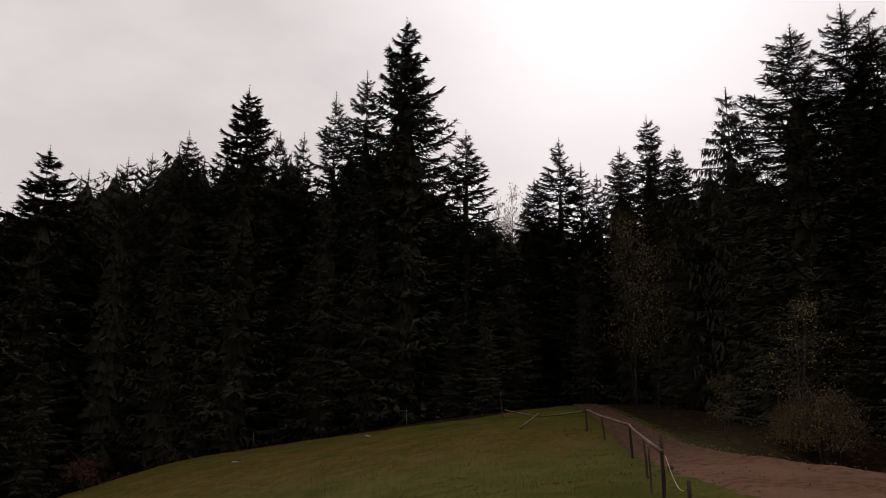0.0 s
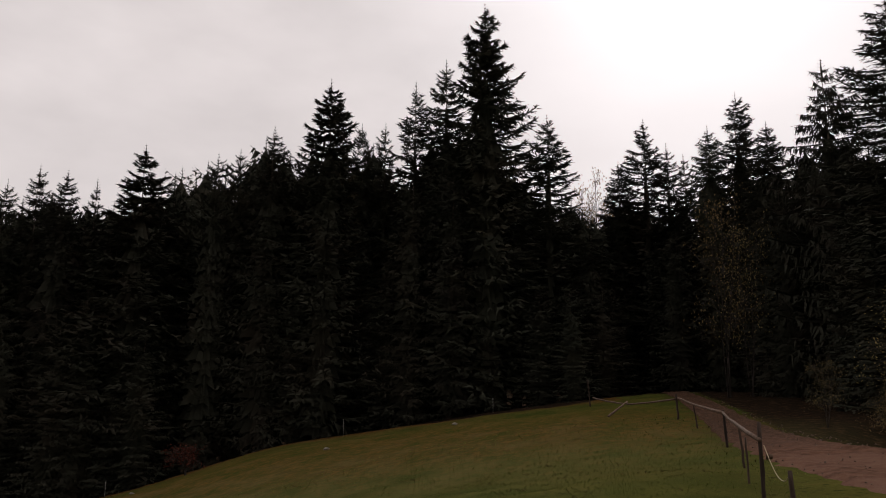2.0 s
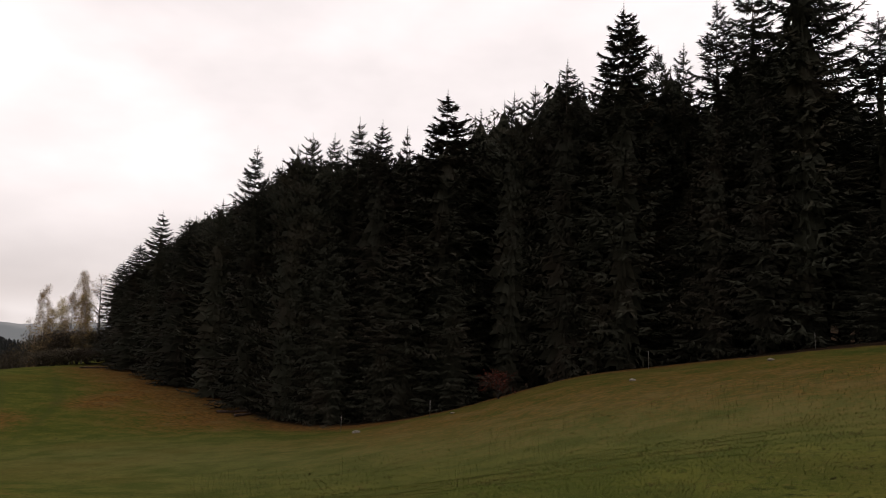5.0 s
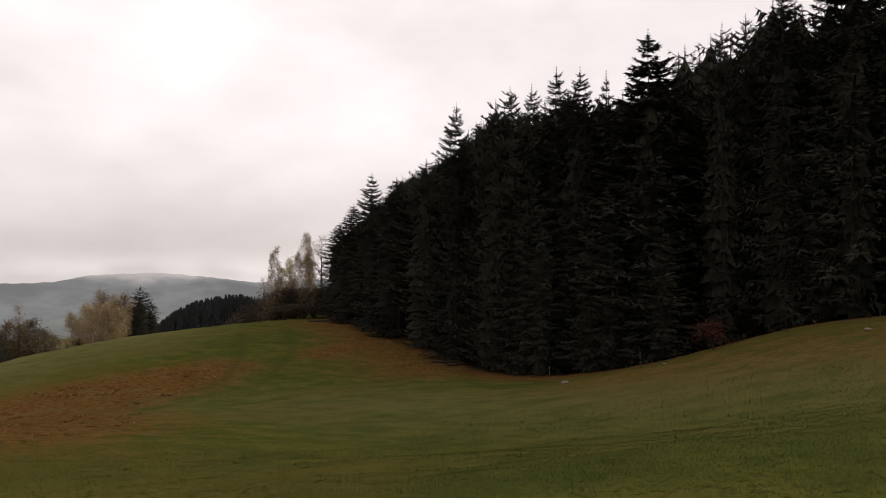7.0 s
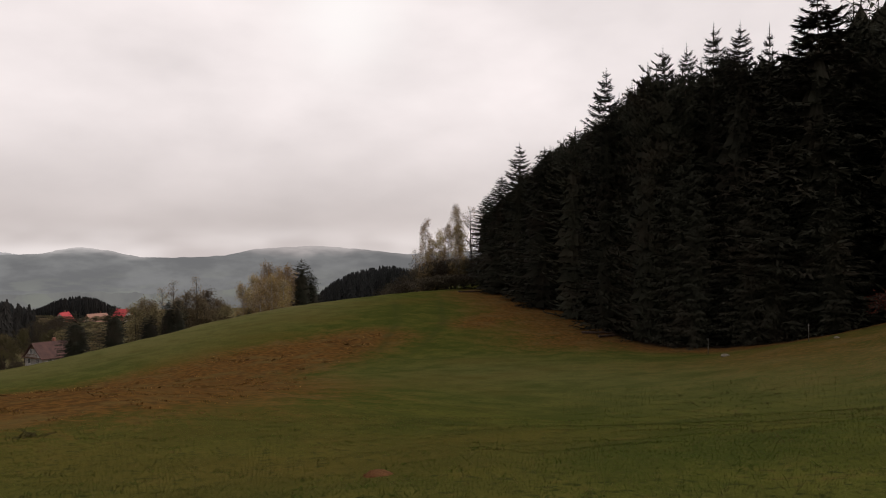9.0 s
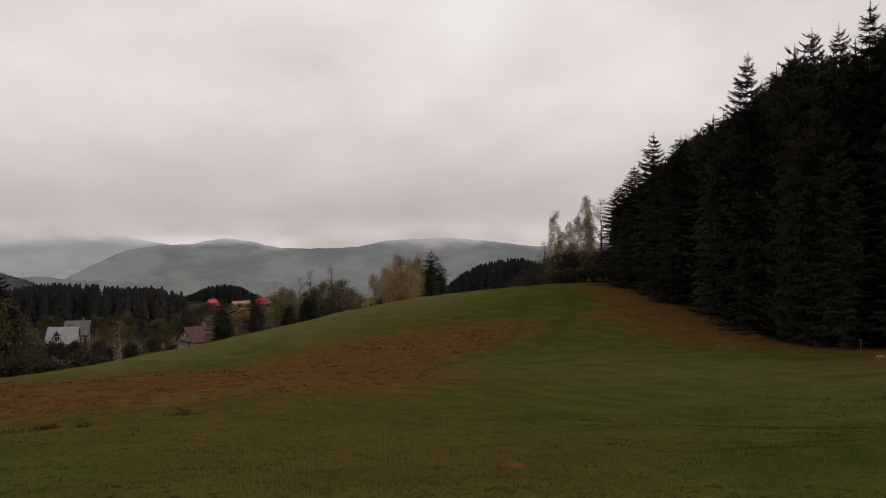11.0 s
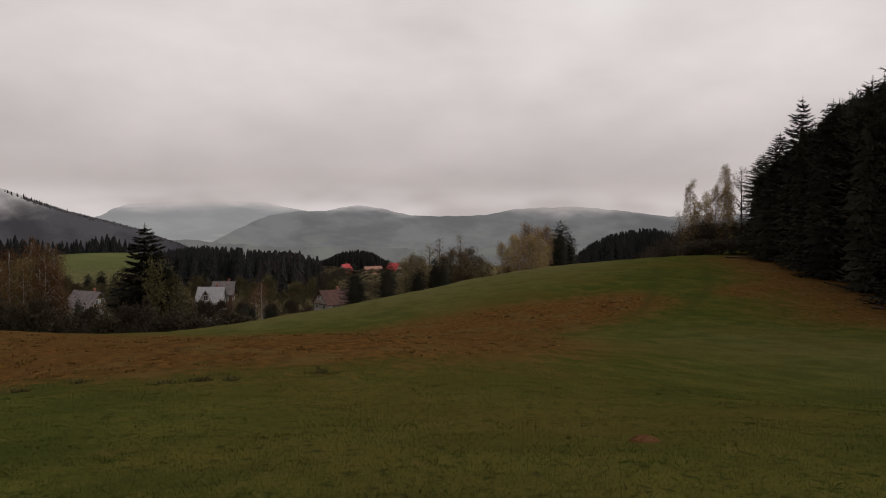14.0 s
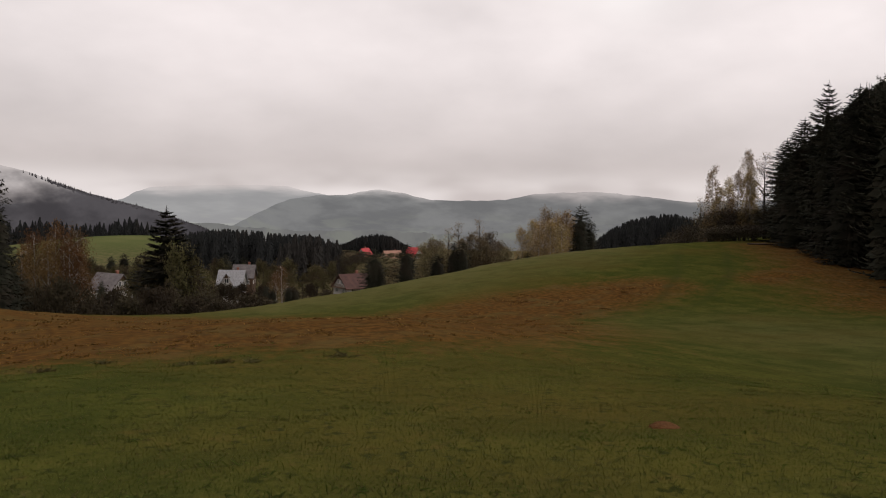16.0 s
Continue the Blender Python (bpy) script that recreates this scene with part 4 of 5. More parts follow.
for x, y in ((7.5, 71), (9.3, 69.5), (11.2, 71.5), (13, 69), (8.4, 75), (10.6, 76), (12.8, 75.5), (6.2, 74), (9.6, 80), (12, 81), (15, 78), (16.5, 70), (19, 66), (21.5, 63), (18, 74), (22, 70), (25, 66), (24, 60), (27, 57), (29, 63), (31, 55), (-9.2, 71), (-11, 73.5), (-12.6, 71.5), (-10.2, 77), (-5.5, 72)):
    spruce(x, y, canopy_height(x, y) * rng.uniform(0.85, 0.98), 1.05, "tall", INNER_LABEL, "spruces inside the wood", rng.uniform(0, 360), 0, rng.choice(YOUNG))


# ---------------------------------------------------------------- broad-leaved trees and bushes
def broadleaf(seed, height=14.0, spread=3.0, limbs=26, leaves=2200, leaf=0.22, fork=0.25, weep=0.3, stems=1, trunk=0.16, clump=0.55, top=0.9, bare=0.07):
    """Trunk with limbs, and a cloud of small leaves round the twig ends. Gives (wood, foliage)."""
    rng = random.Random(seed)
    wood, tips = [], []
    for s in range(stems):
        a0 = rng.uniform(0, 6.28)
        tilt = (0.0 if stems == 1 else rng.uniform(0.15, 0.5)) * spread / height * 2
        axis = []
        for i in range(8):
            t = i / 7
            axis.append(Vector((math.cos(a0) * tilt * t * height * 0.5 + 0.12 * math.sin(3 * t + seed), math.sin(a0) * tilt * t * height * 0.5 + 0.10 * math.cos(4 * t + s), t * height * top - 0.25 * (i == 0))))
        wood.append(tube(axis, [trunk * (1 - i / 7.6) + 0.012 for i in range(8)], 6))
        for k in range(limbs // stems):
            t = fork + (1 - fork) * (k + rng.random()) / (limbs // stems)
            base = axis[int(t * 6.99)].lerp(axis[min(int(t * 6.99) + 1, 7)], t * 6.99 - int(t * 6.99))
            a = rng.uniform(0, 6.28)
            ln = spread * (1.15 - 0.85 * t ** 1.5) * rng.uniform(0.6, 1.15)
            out = Vector((math.cos(a), math.sin(a), 0))
            p1 = base + out * ln * 0.5 + Vector((0, 0, ln * rng.uniform(0.35, 0.8)))
            p2 = base + out * ln + Vector((0, 0, ln * (rng.uniform(0.5, 1.0) - weep)))
            wood.append(tube([base, p1, p2], [trunk * 0.33 * (1.1 - t) + 0.012, 0.018, 0.007], 4))
            for q in range(4):
                f = rng.uniform(0.35, 1.0)
                st = base.lerp(p1, f * 2) if f < 0.5 else p1.lerp(p2, f * 2 - 1)
                en = st + Vector((rng.uniform(-1, 1), rng.uniform(-1, 1), rng.uniform(-0.6, 0.8) - weep)) * ln * 0.33
                wood.append(tube([st, en], [0.012, 0.004], 3))
                tips += [st.lerp(en, 0.5), en]
            tips += [p2, p1.lerp(p2, 0.5), p1]
        tips += [axis[-1], axis[-2]]
    nrng = np.random.default_rng(seed)
    c = np.array([tuple(t) for t in tips])[nrng.integers(0, len(tips), leaves)]
    c = c + nrng.normal(0, clump * spread * 0.2, (leaves, 3)) + np.array([0, 0, -1]) * (nrng.random(leaves) ** 2 * weep * 1.2)[:, None]
    c = c[c[:, 2] > bare * height + 0.05]
    leaves = len(c)
    a, b = nrng.normal(0, 1, (leaves, 3)), nrng.normal(0, 1, (leaves, 3))
    a /= np.linalg.norm(a, axis=1)[:, None]
    b = np.cross(a, b)
    b /= np.linalg.norm(b, axis=1)[:, None]
    sz = leaf * nrng.uniform(0.5, 1.1, leaves)[:, None]
    q = np.stack([c - a * sz, c + b * sz * 0.55, c + a * sz, c - b * sz * 0.55], 1)
    q[:, :, 2] = np.maximum(q[:, :, 2], 0.05)
    return join(wood), (q.reshape(-1, 3), np.arange(leaves * 4).reshape(-1, 4))


def tree_kind(seed, bark, leaves_mat, **settings):
    w, f = broadleaf(seed, **settings)
    return mesh("trunk", *w, bark, True), mesh("crown", *f, leaves_mat), settings.get("height", 14.0)


KINDS = {
    "birch": [tree_kind(s, BIRCH_BARK, BIRCH_LEAVES, height=16, spread=2.5, limbs=48, leaves=6500, leaf=0.12, weep=0.75, trunk=0.15, clump=0.75, fork=0.18) for s in (1, 2, 3)],
    "larch": [tree_kind(s, BIRCH_BARK, LARCH_LEAVES, height=15, spread=2.9, limbs=46, leaves=6000, leaf=0.12, weep=0.6, trunk=0.19, fork=0.12, clump=0.8) for s in (4, 5)],
    "olive": [tree_kind(s, TWIG, OLIVE_LEAVES, height=11, spread=3.4, limbs=34, leaves=2300, leaf=0.21, weep=0.1, trunk=0.16, fork=0.12) for s in (6, 7)],
    "bare": [tree_kind(s, TWIG, STRAW_LEAVES, height=13, spread=2.2, limbs=56, leaves=900, leaf=0.10, weep=0.0, trunk=0.12, fork=0.2) for s in (8, 9)],
    "aspen": [tree_kind(s, TWIG, TAN_LEAVES, height=13, spread=2.8, limbs=38, leaves=3200, leaf=0.18, weep=0.1, trunk=0.13, fork=0.1, clump=0.8) for s in (10, 11)],
    "bush": [tree_kind(s, TWIG, BUSH_LEAVES, height=2.6, spread=2.2, limbs=60, leaves=6500, leaf=0.055, weep=0.6, stems=9, trunk=0.03, fork=0.2, bare=0.2, clump=0.6) for s in (12, 13)],
    "crab": [tree_kind(s, TWIG, BUSH_LEAVES, height=9, spread=2.3, limbs=34, leaves=1200, leaf=0.075, weep=0.1, trunk=0.018, stems=4, fork=0.16, clump=0.7) for s in (18, 19)],
    "hedge": [tree_kind(s, TWIG, BROWN_LEAVES, height=4.5, spread=2.6, limbs=40, leaves=2300, leaf=0.17, weep=0.1, stems=5, trunk=0.06, fork=0.1) for s in (14, 15)],
    "thicket": [tree_kind(s, TWIG, BROWN_LEAVES, height=4.5, spread=2.4, limbs=60, leaves=2600, leaf=0.12, weep=0.1, stems=7, trunk=0.05, fork=0.08, clump=0.9) for s in (20, 21)],
    "slim": [tree_kind(s, BIRCH_BARK, STRAW_LEAVES, height=16, spread=2.3, limbs=48, leaves=4400, leaf=0.13, weep=0.9, trunk=0.15, clump=0.55, fork=0.16) for s in (22, 23)],
    "red_bush": [tree_kind(16, TWIG, RED_LEAVES, height=1.8, spread=1.4, limbs=30, leaves=700, leaf=0.09, weep=0.2, stems=5, trunk=0.02, fork=0.1)],
}


def leaf_tree(kind, x, y, height, label, category="tree", group="", girth=None, v=0, name="birch_tree", turn=0.0):
    trunk, crown, h0 = KINDS[kind][v % len(KINDS[kind])]
    s = height / h0
    g = girth if girth else s
    t = empty(name, pose(x, y, gz(x, y) - 0.03, 0, 0, turn) @ Matrix.Diagonal((g, g, s, 1)), label, category, group)
    part("trunk", trunk, t)
    part("crown", crown, t)
    return t


def tip_height(az, dist, el):
    """Height of a thing at that place whose top is seen at that elevation."""
    x, y = at(az, dist)
    return EYE + dist * math.tan(radians(el)) - gz(x, y)


# ---------------------------------------------------------------- trees of the track side and of the meadow's far end
rng = random.Random(4)
for i, (az, dist, el) in enumerate(((-5.2, 84, 18.2), (-4.1, 82, 17.0), (-4.6, 80, 16.0), (-0.6, 86, 15.4), (-3.2, 86, 15.2), (-6.2, 86, 16.4))):
    x, y = at(az, dist)
    leaf_tree("bare" if i < 3 else "birch", x, y, tip_height(az, dist, el), "thin birch with few yellow leaves behind the spruces", "birch", "birches behind the wood", girth=0.9, v=i, turn=60 * i)
for az, dist, el, g in ((-13.5, 53, 15.6, 1.1), (-15.0, 54, 13.4, 0.9)):
    x, y = at(az, dist)
    leaf_tree("crab", x, y, tip_height(az, dist, el), "twiggy olive-leaved tree in front of dark spruces", "tree", girth=g, name="broadleaf_tree", turn=az * 20, v=int(dist))
x, y = at(-23.9, 38)
leaf_tree("crab", x, y, tip_height(-23.9, 38, 8.7), "small half-bare tree beside the track", "tree", girth=0.85, v=0, name="broadleaf_tree")
for az, dist, el, g, v in ((-23.6, 35, 1.2, 0.5, 0), (-25.1, 34.5, 1.9, 0.85, 1)):
    x, y = at(az, dist)
    leaf_tree("bush", x, y, tip_height(az, dist, el), "yellow-olive bush beside the dirt track", "bush", "bushes by the track", girth=g, v=v, name="bush", turn=40 * az)
x, y = at(-19.2, 34)
leaf_tree("crab", x, y, tip_height(-19.2, 34, 3.6), "thin bare sapling beside the track", "bush", girth=0.35, v=1, name="sapling")
x, y = at(23.6, 60.0)
leaf_tree("red_bush", x, y, 1.9, "small reddish bush at the forest foot", "bush", name="bush")
for i, (az, dist, el, kind, g) in enumerate(((54.7, 158, 3.15, "slim", 0.95), (52.5, 150, 4.25, "slim", 1.0), (53.7, 154, 2.2, "birch", 0.8), (53.1, 151, 2.7, "slim", 1.0), (52.3, 148, 2.6, "birch", 0.9), (54.2, 152, 1.5, "slim", 1.1), (51.4, 150, 3.8, "bare", 1.5),
                                             (50.6, 158, 3.2, "bare", 1.3), (55.5, 168, 0.7, "bare", 0.9))):
    x, y = at(az, dist)
    leaf_tree(kind, x, y, tip_height(az, dist, el), "yellowing birch at the far end of the wood" if kind != "bare" else "nearly bare tree at the end of the wood", "birch", "birches at the end of the wood",
              girth=g, v=i, turn=70 * i)
for i, (az, dist, el) in enumerate(((55.2, 165, -0.5), (54.4, 152, -0.4), (53.6, 150, -0.2), (52.8, 149, -0.3), (52.0, 148, -0.2), (51.2, 150, 0.0), (54.7, 143, -1.7), (54.0, 141, -1.6), (53.3, 140, -1.5), (52.6, 139, -1.5), (51.9, 138, -1.4), (56.0, 168, -1.5), (56.8, 174, -2.0), (57.6, 180, -2.3))):
    x, y = at(az, dist)
    leaf_tree("thicket", x, y, max(2.0, tip_height(az, dist, el) * 0.85), "dark leafless thicket at the meadow's brow", "shrub", "thicket on the brow", girth=1.5, v=i, name="shrub", turn=50 * i)
for i, (az, dist, el) in enumerate(((67.8, 182, -1.8), (67.0, 180, -1.05), (66.1, 184, -0.1), (65.4, 186, -0.6), (64.8, 182, -0.35), (64.3, 188, -0.85), (66.6, 176, -1.3), (65.0, 176, -1.4), (65.8, 178, -1.0))):
    x, y = at(az, dist)
    leaf_tree("birch", x, y, tip_height(az, dist, el), "birch with thin straw-coloured leaves below the meadow's brow", "birch", "birch clump below the brow", girth=1.15, v=i, turn=40 * i)
for i, (az, dist, el, kind) in enumerate(((74.9, 178, -3.3, "aspen"), (74.4, 182, -2.85, "aspen"), (73.8, 184, -3.0, "aspen"), (73.2, 188, -1.95, "bare"), (72.5, 188, -1.45, "bare"), (71.0, 186, -1.2, "bare"),
                                          (71.7, 182, -2.4, "aspen"), (72.3, 178, -2.9, "aspen"), (70.9, 178, -2.6, "aspen"), (70.1, 182, -2.3, "aspen"), (69.4, 186, -3.0, "aspen"), (73.6, 176, -3.4, "aspen"),
                                          (70.4, 176, -3.0, "aspen"), (69.0, 178, -3.4, "aspen"), (75.8, 184, -4.3, "aspen"), (77.2, 186, -4.9, "aspen"))):
    x, y = at(az, dist)
    leaf_tree(kind, x, y, tip_height(az, dist, el), "olive-brown aspen with thinning leaves" if kind == "aspen" else "bare-topped tree above the thicket", "tree", "thicket below the brow",
              girth=1.1 if kind == "aspen" else 1.25, v=i, name="aspen_tree", turn=33 * i)
VILLAGE_SPRUCES = ((78.6, 168, -3.65, "dense", 1.0), (76.25, 166, -3.3, "dense", 0.85), (74.0, 170, -4.0, "dense", 0.8), (72.8, 172, -3.1, "dense", 0.65), (72.15, 172, -3.0, "dense", 0.65),
                   (63.7, 184, -0.25, "dense", 1.0), (63.0, 186, -1.25, "dense", 0.75), (68.1, 170, -4.1, "dense", 0.4), (67.4, 172, -3.7, "dense", 0.4))
for i, (az, dist, el, shape, g) in enumerate(VILLAGE_SPRUCES):
    x, y = at(az, dist)
    spruce(x, y, tip_height(az, dist, el), g * 1.05, shape, "dark young spruce below the meadow's brow", "spruces below the brow", 50 * i, i % 2, YOUNG[i % 3])
x, y = at(93.1, 128)
spruce(x, y, tip_height(93.1, 128, -0.82), 1.45, "layered", "tall open spruce with layered boughs beside the village", "spruces below the brow", 15, 1)
for i, (az, dist, el, g) in enumerate(((103.6, 92, 1.9, 0.8), (104.9, 92, 2.6, 0.9), (106.2, 92, 3.4, 1.0), (102.6, 99, -3.4, 0.6), (107.6, 90, 3.0, 1.1))):
    x, y = at(az, dist)
    spruce(x, y, tip_height(az, dist, el), g, "skirted", "dark spruce at the meadow's lower rim", "spruces below the brow", 77 * i, i % 2, YOUNG[i % 3])
for i, (az, dist, el) in enumerate(((101.2, 118, -2.0), (100.0, 116, -1.45), (98.7, 119, -1.75), (98.6, 122, -2.4), (100.5, 112, -2.6), (99.2, 112, -2.5), (102.0, 113, -3.2), (98.9, 114, -3.2), (101.6, 121, -2.7), (99.5, 116, -2.2))):
    x, y = at(az, dist)
    leaf_tree("larch", x, y, tip_height(az, dist, el), "orange-brown birch in autumn leaf", "birch", "autumn birches at the meadow's rim", girth=0.95, v=i, turn=44 * i)
for i, (az, dist, el) in enumerate(((92.4, 124, -3.5), (91.7, 126, -4.1), (91.9, 140, -3.4), (94.5, 142, -4.0), (91.4, 136, -4.4), (93.0, 136, -4.6), (92.4, 132, -5.0), (94.0, 132, -5.2), (95.0, 150, -4.9), (90.8, 150, -5.2), (93.6, 148, -4.2))):
    x, y = at(az, dist)
    leaf_tree("olive", x, y, tip_height(az, dist, el), "dark olive broad-leaved tree beside the village", "tree", "garden trees", girth=0.95, v=i, name="broadleaf_tree", turn=29 * i)
HEDGE = [(az, 108 + 6 * math.sin(az * 3), -6.75 + 0.35 * math.sin(az * 2.1) - 0.03 * (103 - az) - (0.2 if 95 < az < 98.2 else 0.0) - (0.35 if az < 91.3 else 0.0) + (0.5 if az > 98.2 else 0.0)) for az in np.arange(87.0, 102.5, 0.85)]
for i, (az, dist, el) in enumerate(HEDGE):
    x, y = at(az, dist)
    leaf_tree("hedge", x, y, max(2.2, tip_height(az, dist, el)), "dark hedge shrub at the meadow's rim", "shrub", "hedge at the meadow's rim", girth=1.1, v=i, name="shrub", turn=51 * i)
for i, (az, dist, el, kind, g) in enumerate(((85.3, 232, -4.9, "larch", 1.25), (85.7, 236, -5.3, "larch", 1.1), (86.6, 200, -6.6, "hedge", 1.0), (84.5, 196, -6.7, "hedge", 1.0), (82.8, 225, -6.1, "olive", 0.6), (83.8, 240, -5.6, "olive", 0.8),
                                             (82.3, 250, -5.4, "olive", 0.8), (84.8, 255, -5.5, "olive", 0.8), (87.0, 215, -6.5, "olive", 0.5), (86.2, 260, -5.2, "olive", 0.8), (80.0, 300, -4.9, "olive", 1.0),
                                             (79.3, 320, -4.9, "aspen", 1.2), (81.2, 310, -4.6, "olive", 1.0), (88.5, 290, -5.0, "olive", 0.9), (95.4, 260, -5.0, "olive", 1.0), (96.4, 275, -4.9, "olive", 1.0),
                                             (97.3, 280, -5.0, "olive", 1.0), (98.4, 270, -4.8, "olive", 1.0), (94.7, 230, -5.7, "olive", 0.8), (78.0, 330, -5.0, "aspen", 1.2), (77.0, 300, -5.3, "aspen", 1.1),
                                             (83.2, 205, -6.5, "hedge", 0.9), (82.0, 215, -6.9, "hedge", 0.8), (88.6, 226, -6.75, "hedge", 0.9), (89.8, 226, -6.9, "hedge", 0.9), (90.4, 200, -6.6, "hedge", 1.0), (88.0, 205, -6.45, "hedge", 0.8), (88.9, 202, -6.5, "hedge", 0.8), (89.5, 203, -6.4, "hedge", 0.7), (90.1, 204, -6.0, "aspen", 0.6), (91.6, 195, -5.8, "olive", 0.8))):
    x, y = at(az, dist)
    leaf_tree(kind, x, y, max(2.0, tip_height(az, dist, el)), "brownish garden tree in the village" if kind != "larch" else "orange autumn birch in the village", "tree", "village trees", girth=g, v=i,
              name="garden_tree", turn=61 * i)
mrng = random.Random(66)
for i in range(46):
    az, dist = mrng.uniform(81.3, 102), mrng.uniform(268, 320)
    el = -4.7 + mrng.uniform(-0.5, 0.25) - (0.5 if 91 < az < 97.5 else 0.0)
    x, y = at(az, dist)
    leaf_tree("olive", x, y, max(4.0, tip_height(az, dist, el)), "dark brownish tree behind the village houses", "tree", "trees behind the houses", girth=mrng.uniform(0.8, 1.2), v=i, name="garden_tree", turn=71 * i)
for i, (az, dist, el, g) in enumerate(((86.4, 190, -6.45, 0.45), (85.9, 190, -6.7, 0.4), (84.8, 192, -6.6, 0.5), (84.3, 192, -6.8, 0.4), (97.3, 222, -5.9, 0.5), (97.9, 300, -4.3, 0.8), (96.7, 300, -4.3, 0.9), (95.9, 310, -4.1, 0.9),
                                       (98.6, 310, -3.9, 0.9), (99.4, 290, -4.2, 0.9), (95.1, 305, -4.4, 0.7), (88.0, 300, -4.4, 0.9), (89.2, 305, -4.2, 0.9))):
    x, y = at(az, dist)
    spruce(x, y, tip_height(az, dist, el), g, "dense", "small dark spruce in the village", "village spruces", 90 * i, i % 2, YOUNG[i % 3])


# ---------------------------------------------------------------- far woods: many small conifers in one sheet
def far_conifer(seed, tiers, points):
    """A slim conifer of ragged, overlapping skirts; gives the corners of its triangles."""
    g = np.random.default_rng(seed)
    out = []
    for k in range(tiers):
        u = (k + 0.4 * g.random()) / tiers
        rim = 4.4 * (1 - u) ** 0.75 + 0.25
        top = np.array([g.normal(0, 0.15), g.normal(0, 0.15), min(25.0, 25 * u + 50.0 / tiers + 1.0)])
        a = np.arange(points * 2) * math.pi / points + g.uniform(0, 6)
        r = rim * np.where(np.arange(points * 2) % 2, 0.55, 1.0) * g.uniform(0.65, 1.2, points * 2)
        z = 25 * u + np.where(np.arange(points * 2) % 2, 0.9, 0.0) + g.uniform(-0.6, 0.6, points * 2)
        ring = np.stack([r * np.cos(a), r * np.sin(a), z], 1)
        nxt = np.roll(ring, -1, 0)
        out.append(np.stack([ring, nxt, np.broadcast_to(top, ring.shape)], 1))
    return np.concatenate(out).reshape(-1, 3)


MEDIUM = [far_conifer(300 + i, 13, 7) for i in range(5)]
SMALL = [far_conifer(320 + i, 7, 5) for i in range(4)]
TINY = [far_conifer(340 + i, 4, 4) for i in range(4)]


def woods(label, spots, models, seed, base=None):
    r = np.random.default_rng(seed)
    sets = []
    for i, (x, y, h) in enumerate(spots):
        q = models[i % len(models)]
        a, s = r.uniform(0, 6.28), h / 25.0
        g = s * r.uniform(0.85, 1.25)
        c, t = math.cos(a), math.sin(a)
        z = gz(x, y) if base is None else base
        sets.append(np.stack([x + g * (q[:, 0] * c - q[:, 1] * t), y + g * (q[:, 0] * t + q[:, 1] * c), z + s * q[:, 2]], 1))
    v = np.concatenate(sets)
    tagged(new("woods", mesh("woods", v, np.arange(len(v)).reshape(-1, 3), FAR_NEEDLES)), label, "woods", kind="stuff")


def scatter(profile, near, far, count, seed, low=0.75, least=5.0):
    """Places in a sector whose tops follow a line of azimuths and elevations."""
    r = random.Random(seed)
    out = []
    for i in range(count):
        az = r.uniform(profile[0][0], profile[-1][0])
        dist = near + (far - near) * (i / count)
        e = float(np.interp(az, [p[0] for p in profile], [p[1] for p in profile]))
        h = tip_height(az, dist, e) * r.uniform(low, 1.02)
        if h > least:
            out.append((*at(az, dist), min(h, 22)))
    return out


woods("dark spruce woods behind the village", scatter(((81.2, -3.5), (82.9, -2.95), (85.3, -2.8), (87.3, -2.6), (89.2, -2.45), (91.9, -2.75), (92.6, -3.6)), 330, 430, 430, 1, 0.8), MEDIUM, 1)
woods("clump of dark spruces above the village", scatter(((81.0, -3.3), (82.5, -2.9), (84.2, -2.75), (85.6, -3.6)), 300, 325, 70, 2, 0.6), MEDIUM, 2)
woods("dark woods above the green knoll", scatter(((93.8, -2.4), (94.8, -1.7), (95.8, -1.55), (96.9, -1.85), (98.3, -2.15), (101, -1.8), (103, -2.0), (108, -2.0)), 520, 580, 300, 3, 0.6), MEDIUM, 3)
woods("wooded hillock in the valley", scatter(((75.6, -3.75), (76.5, -3.4), (77.4, -2.9), (78.6, -2.70), (79.7, -2.9), (80.6, -3.35), (81.6, -3.7)), 780, 960, 520, 4, 0.75, 2), SMALL, 4)
woods("dark spruce wood beyond the meadow's brow", scatter(((54.5, -1.2), (55.8, -1.1), (57.3, -0.85), (58.4, -0.95), (60, -1.3), (61.5, -2.0), (62.8, -3.0), (63.5, -3.2)), 300, 390, 400, 5, 0.82), MEDIUM, 5)
woods("far trees on the valley side", scatter(((88.5, -2.6), (91, -2.45), (93.5, -2.4)), 640, 900, 60, 9, 0.6, 2), SMALL, 6)
CREST_AZ, CREST_EL = (90.4, 90.8, 92.3, 93.8, 96.3, 98.3, 100, 101.3, 102.5, 108, 112), (-2.55, -2.38, -1.88, -1.3, -0.64, -0.1, 0.53, 1.06, 1.38, 2.55, 2.7)
r2 = random.Random(8)
sets = []
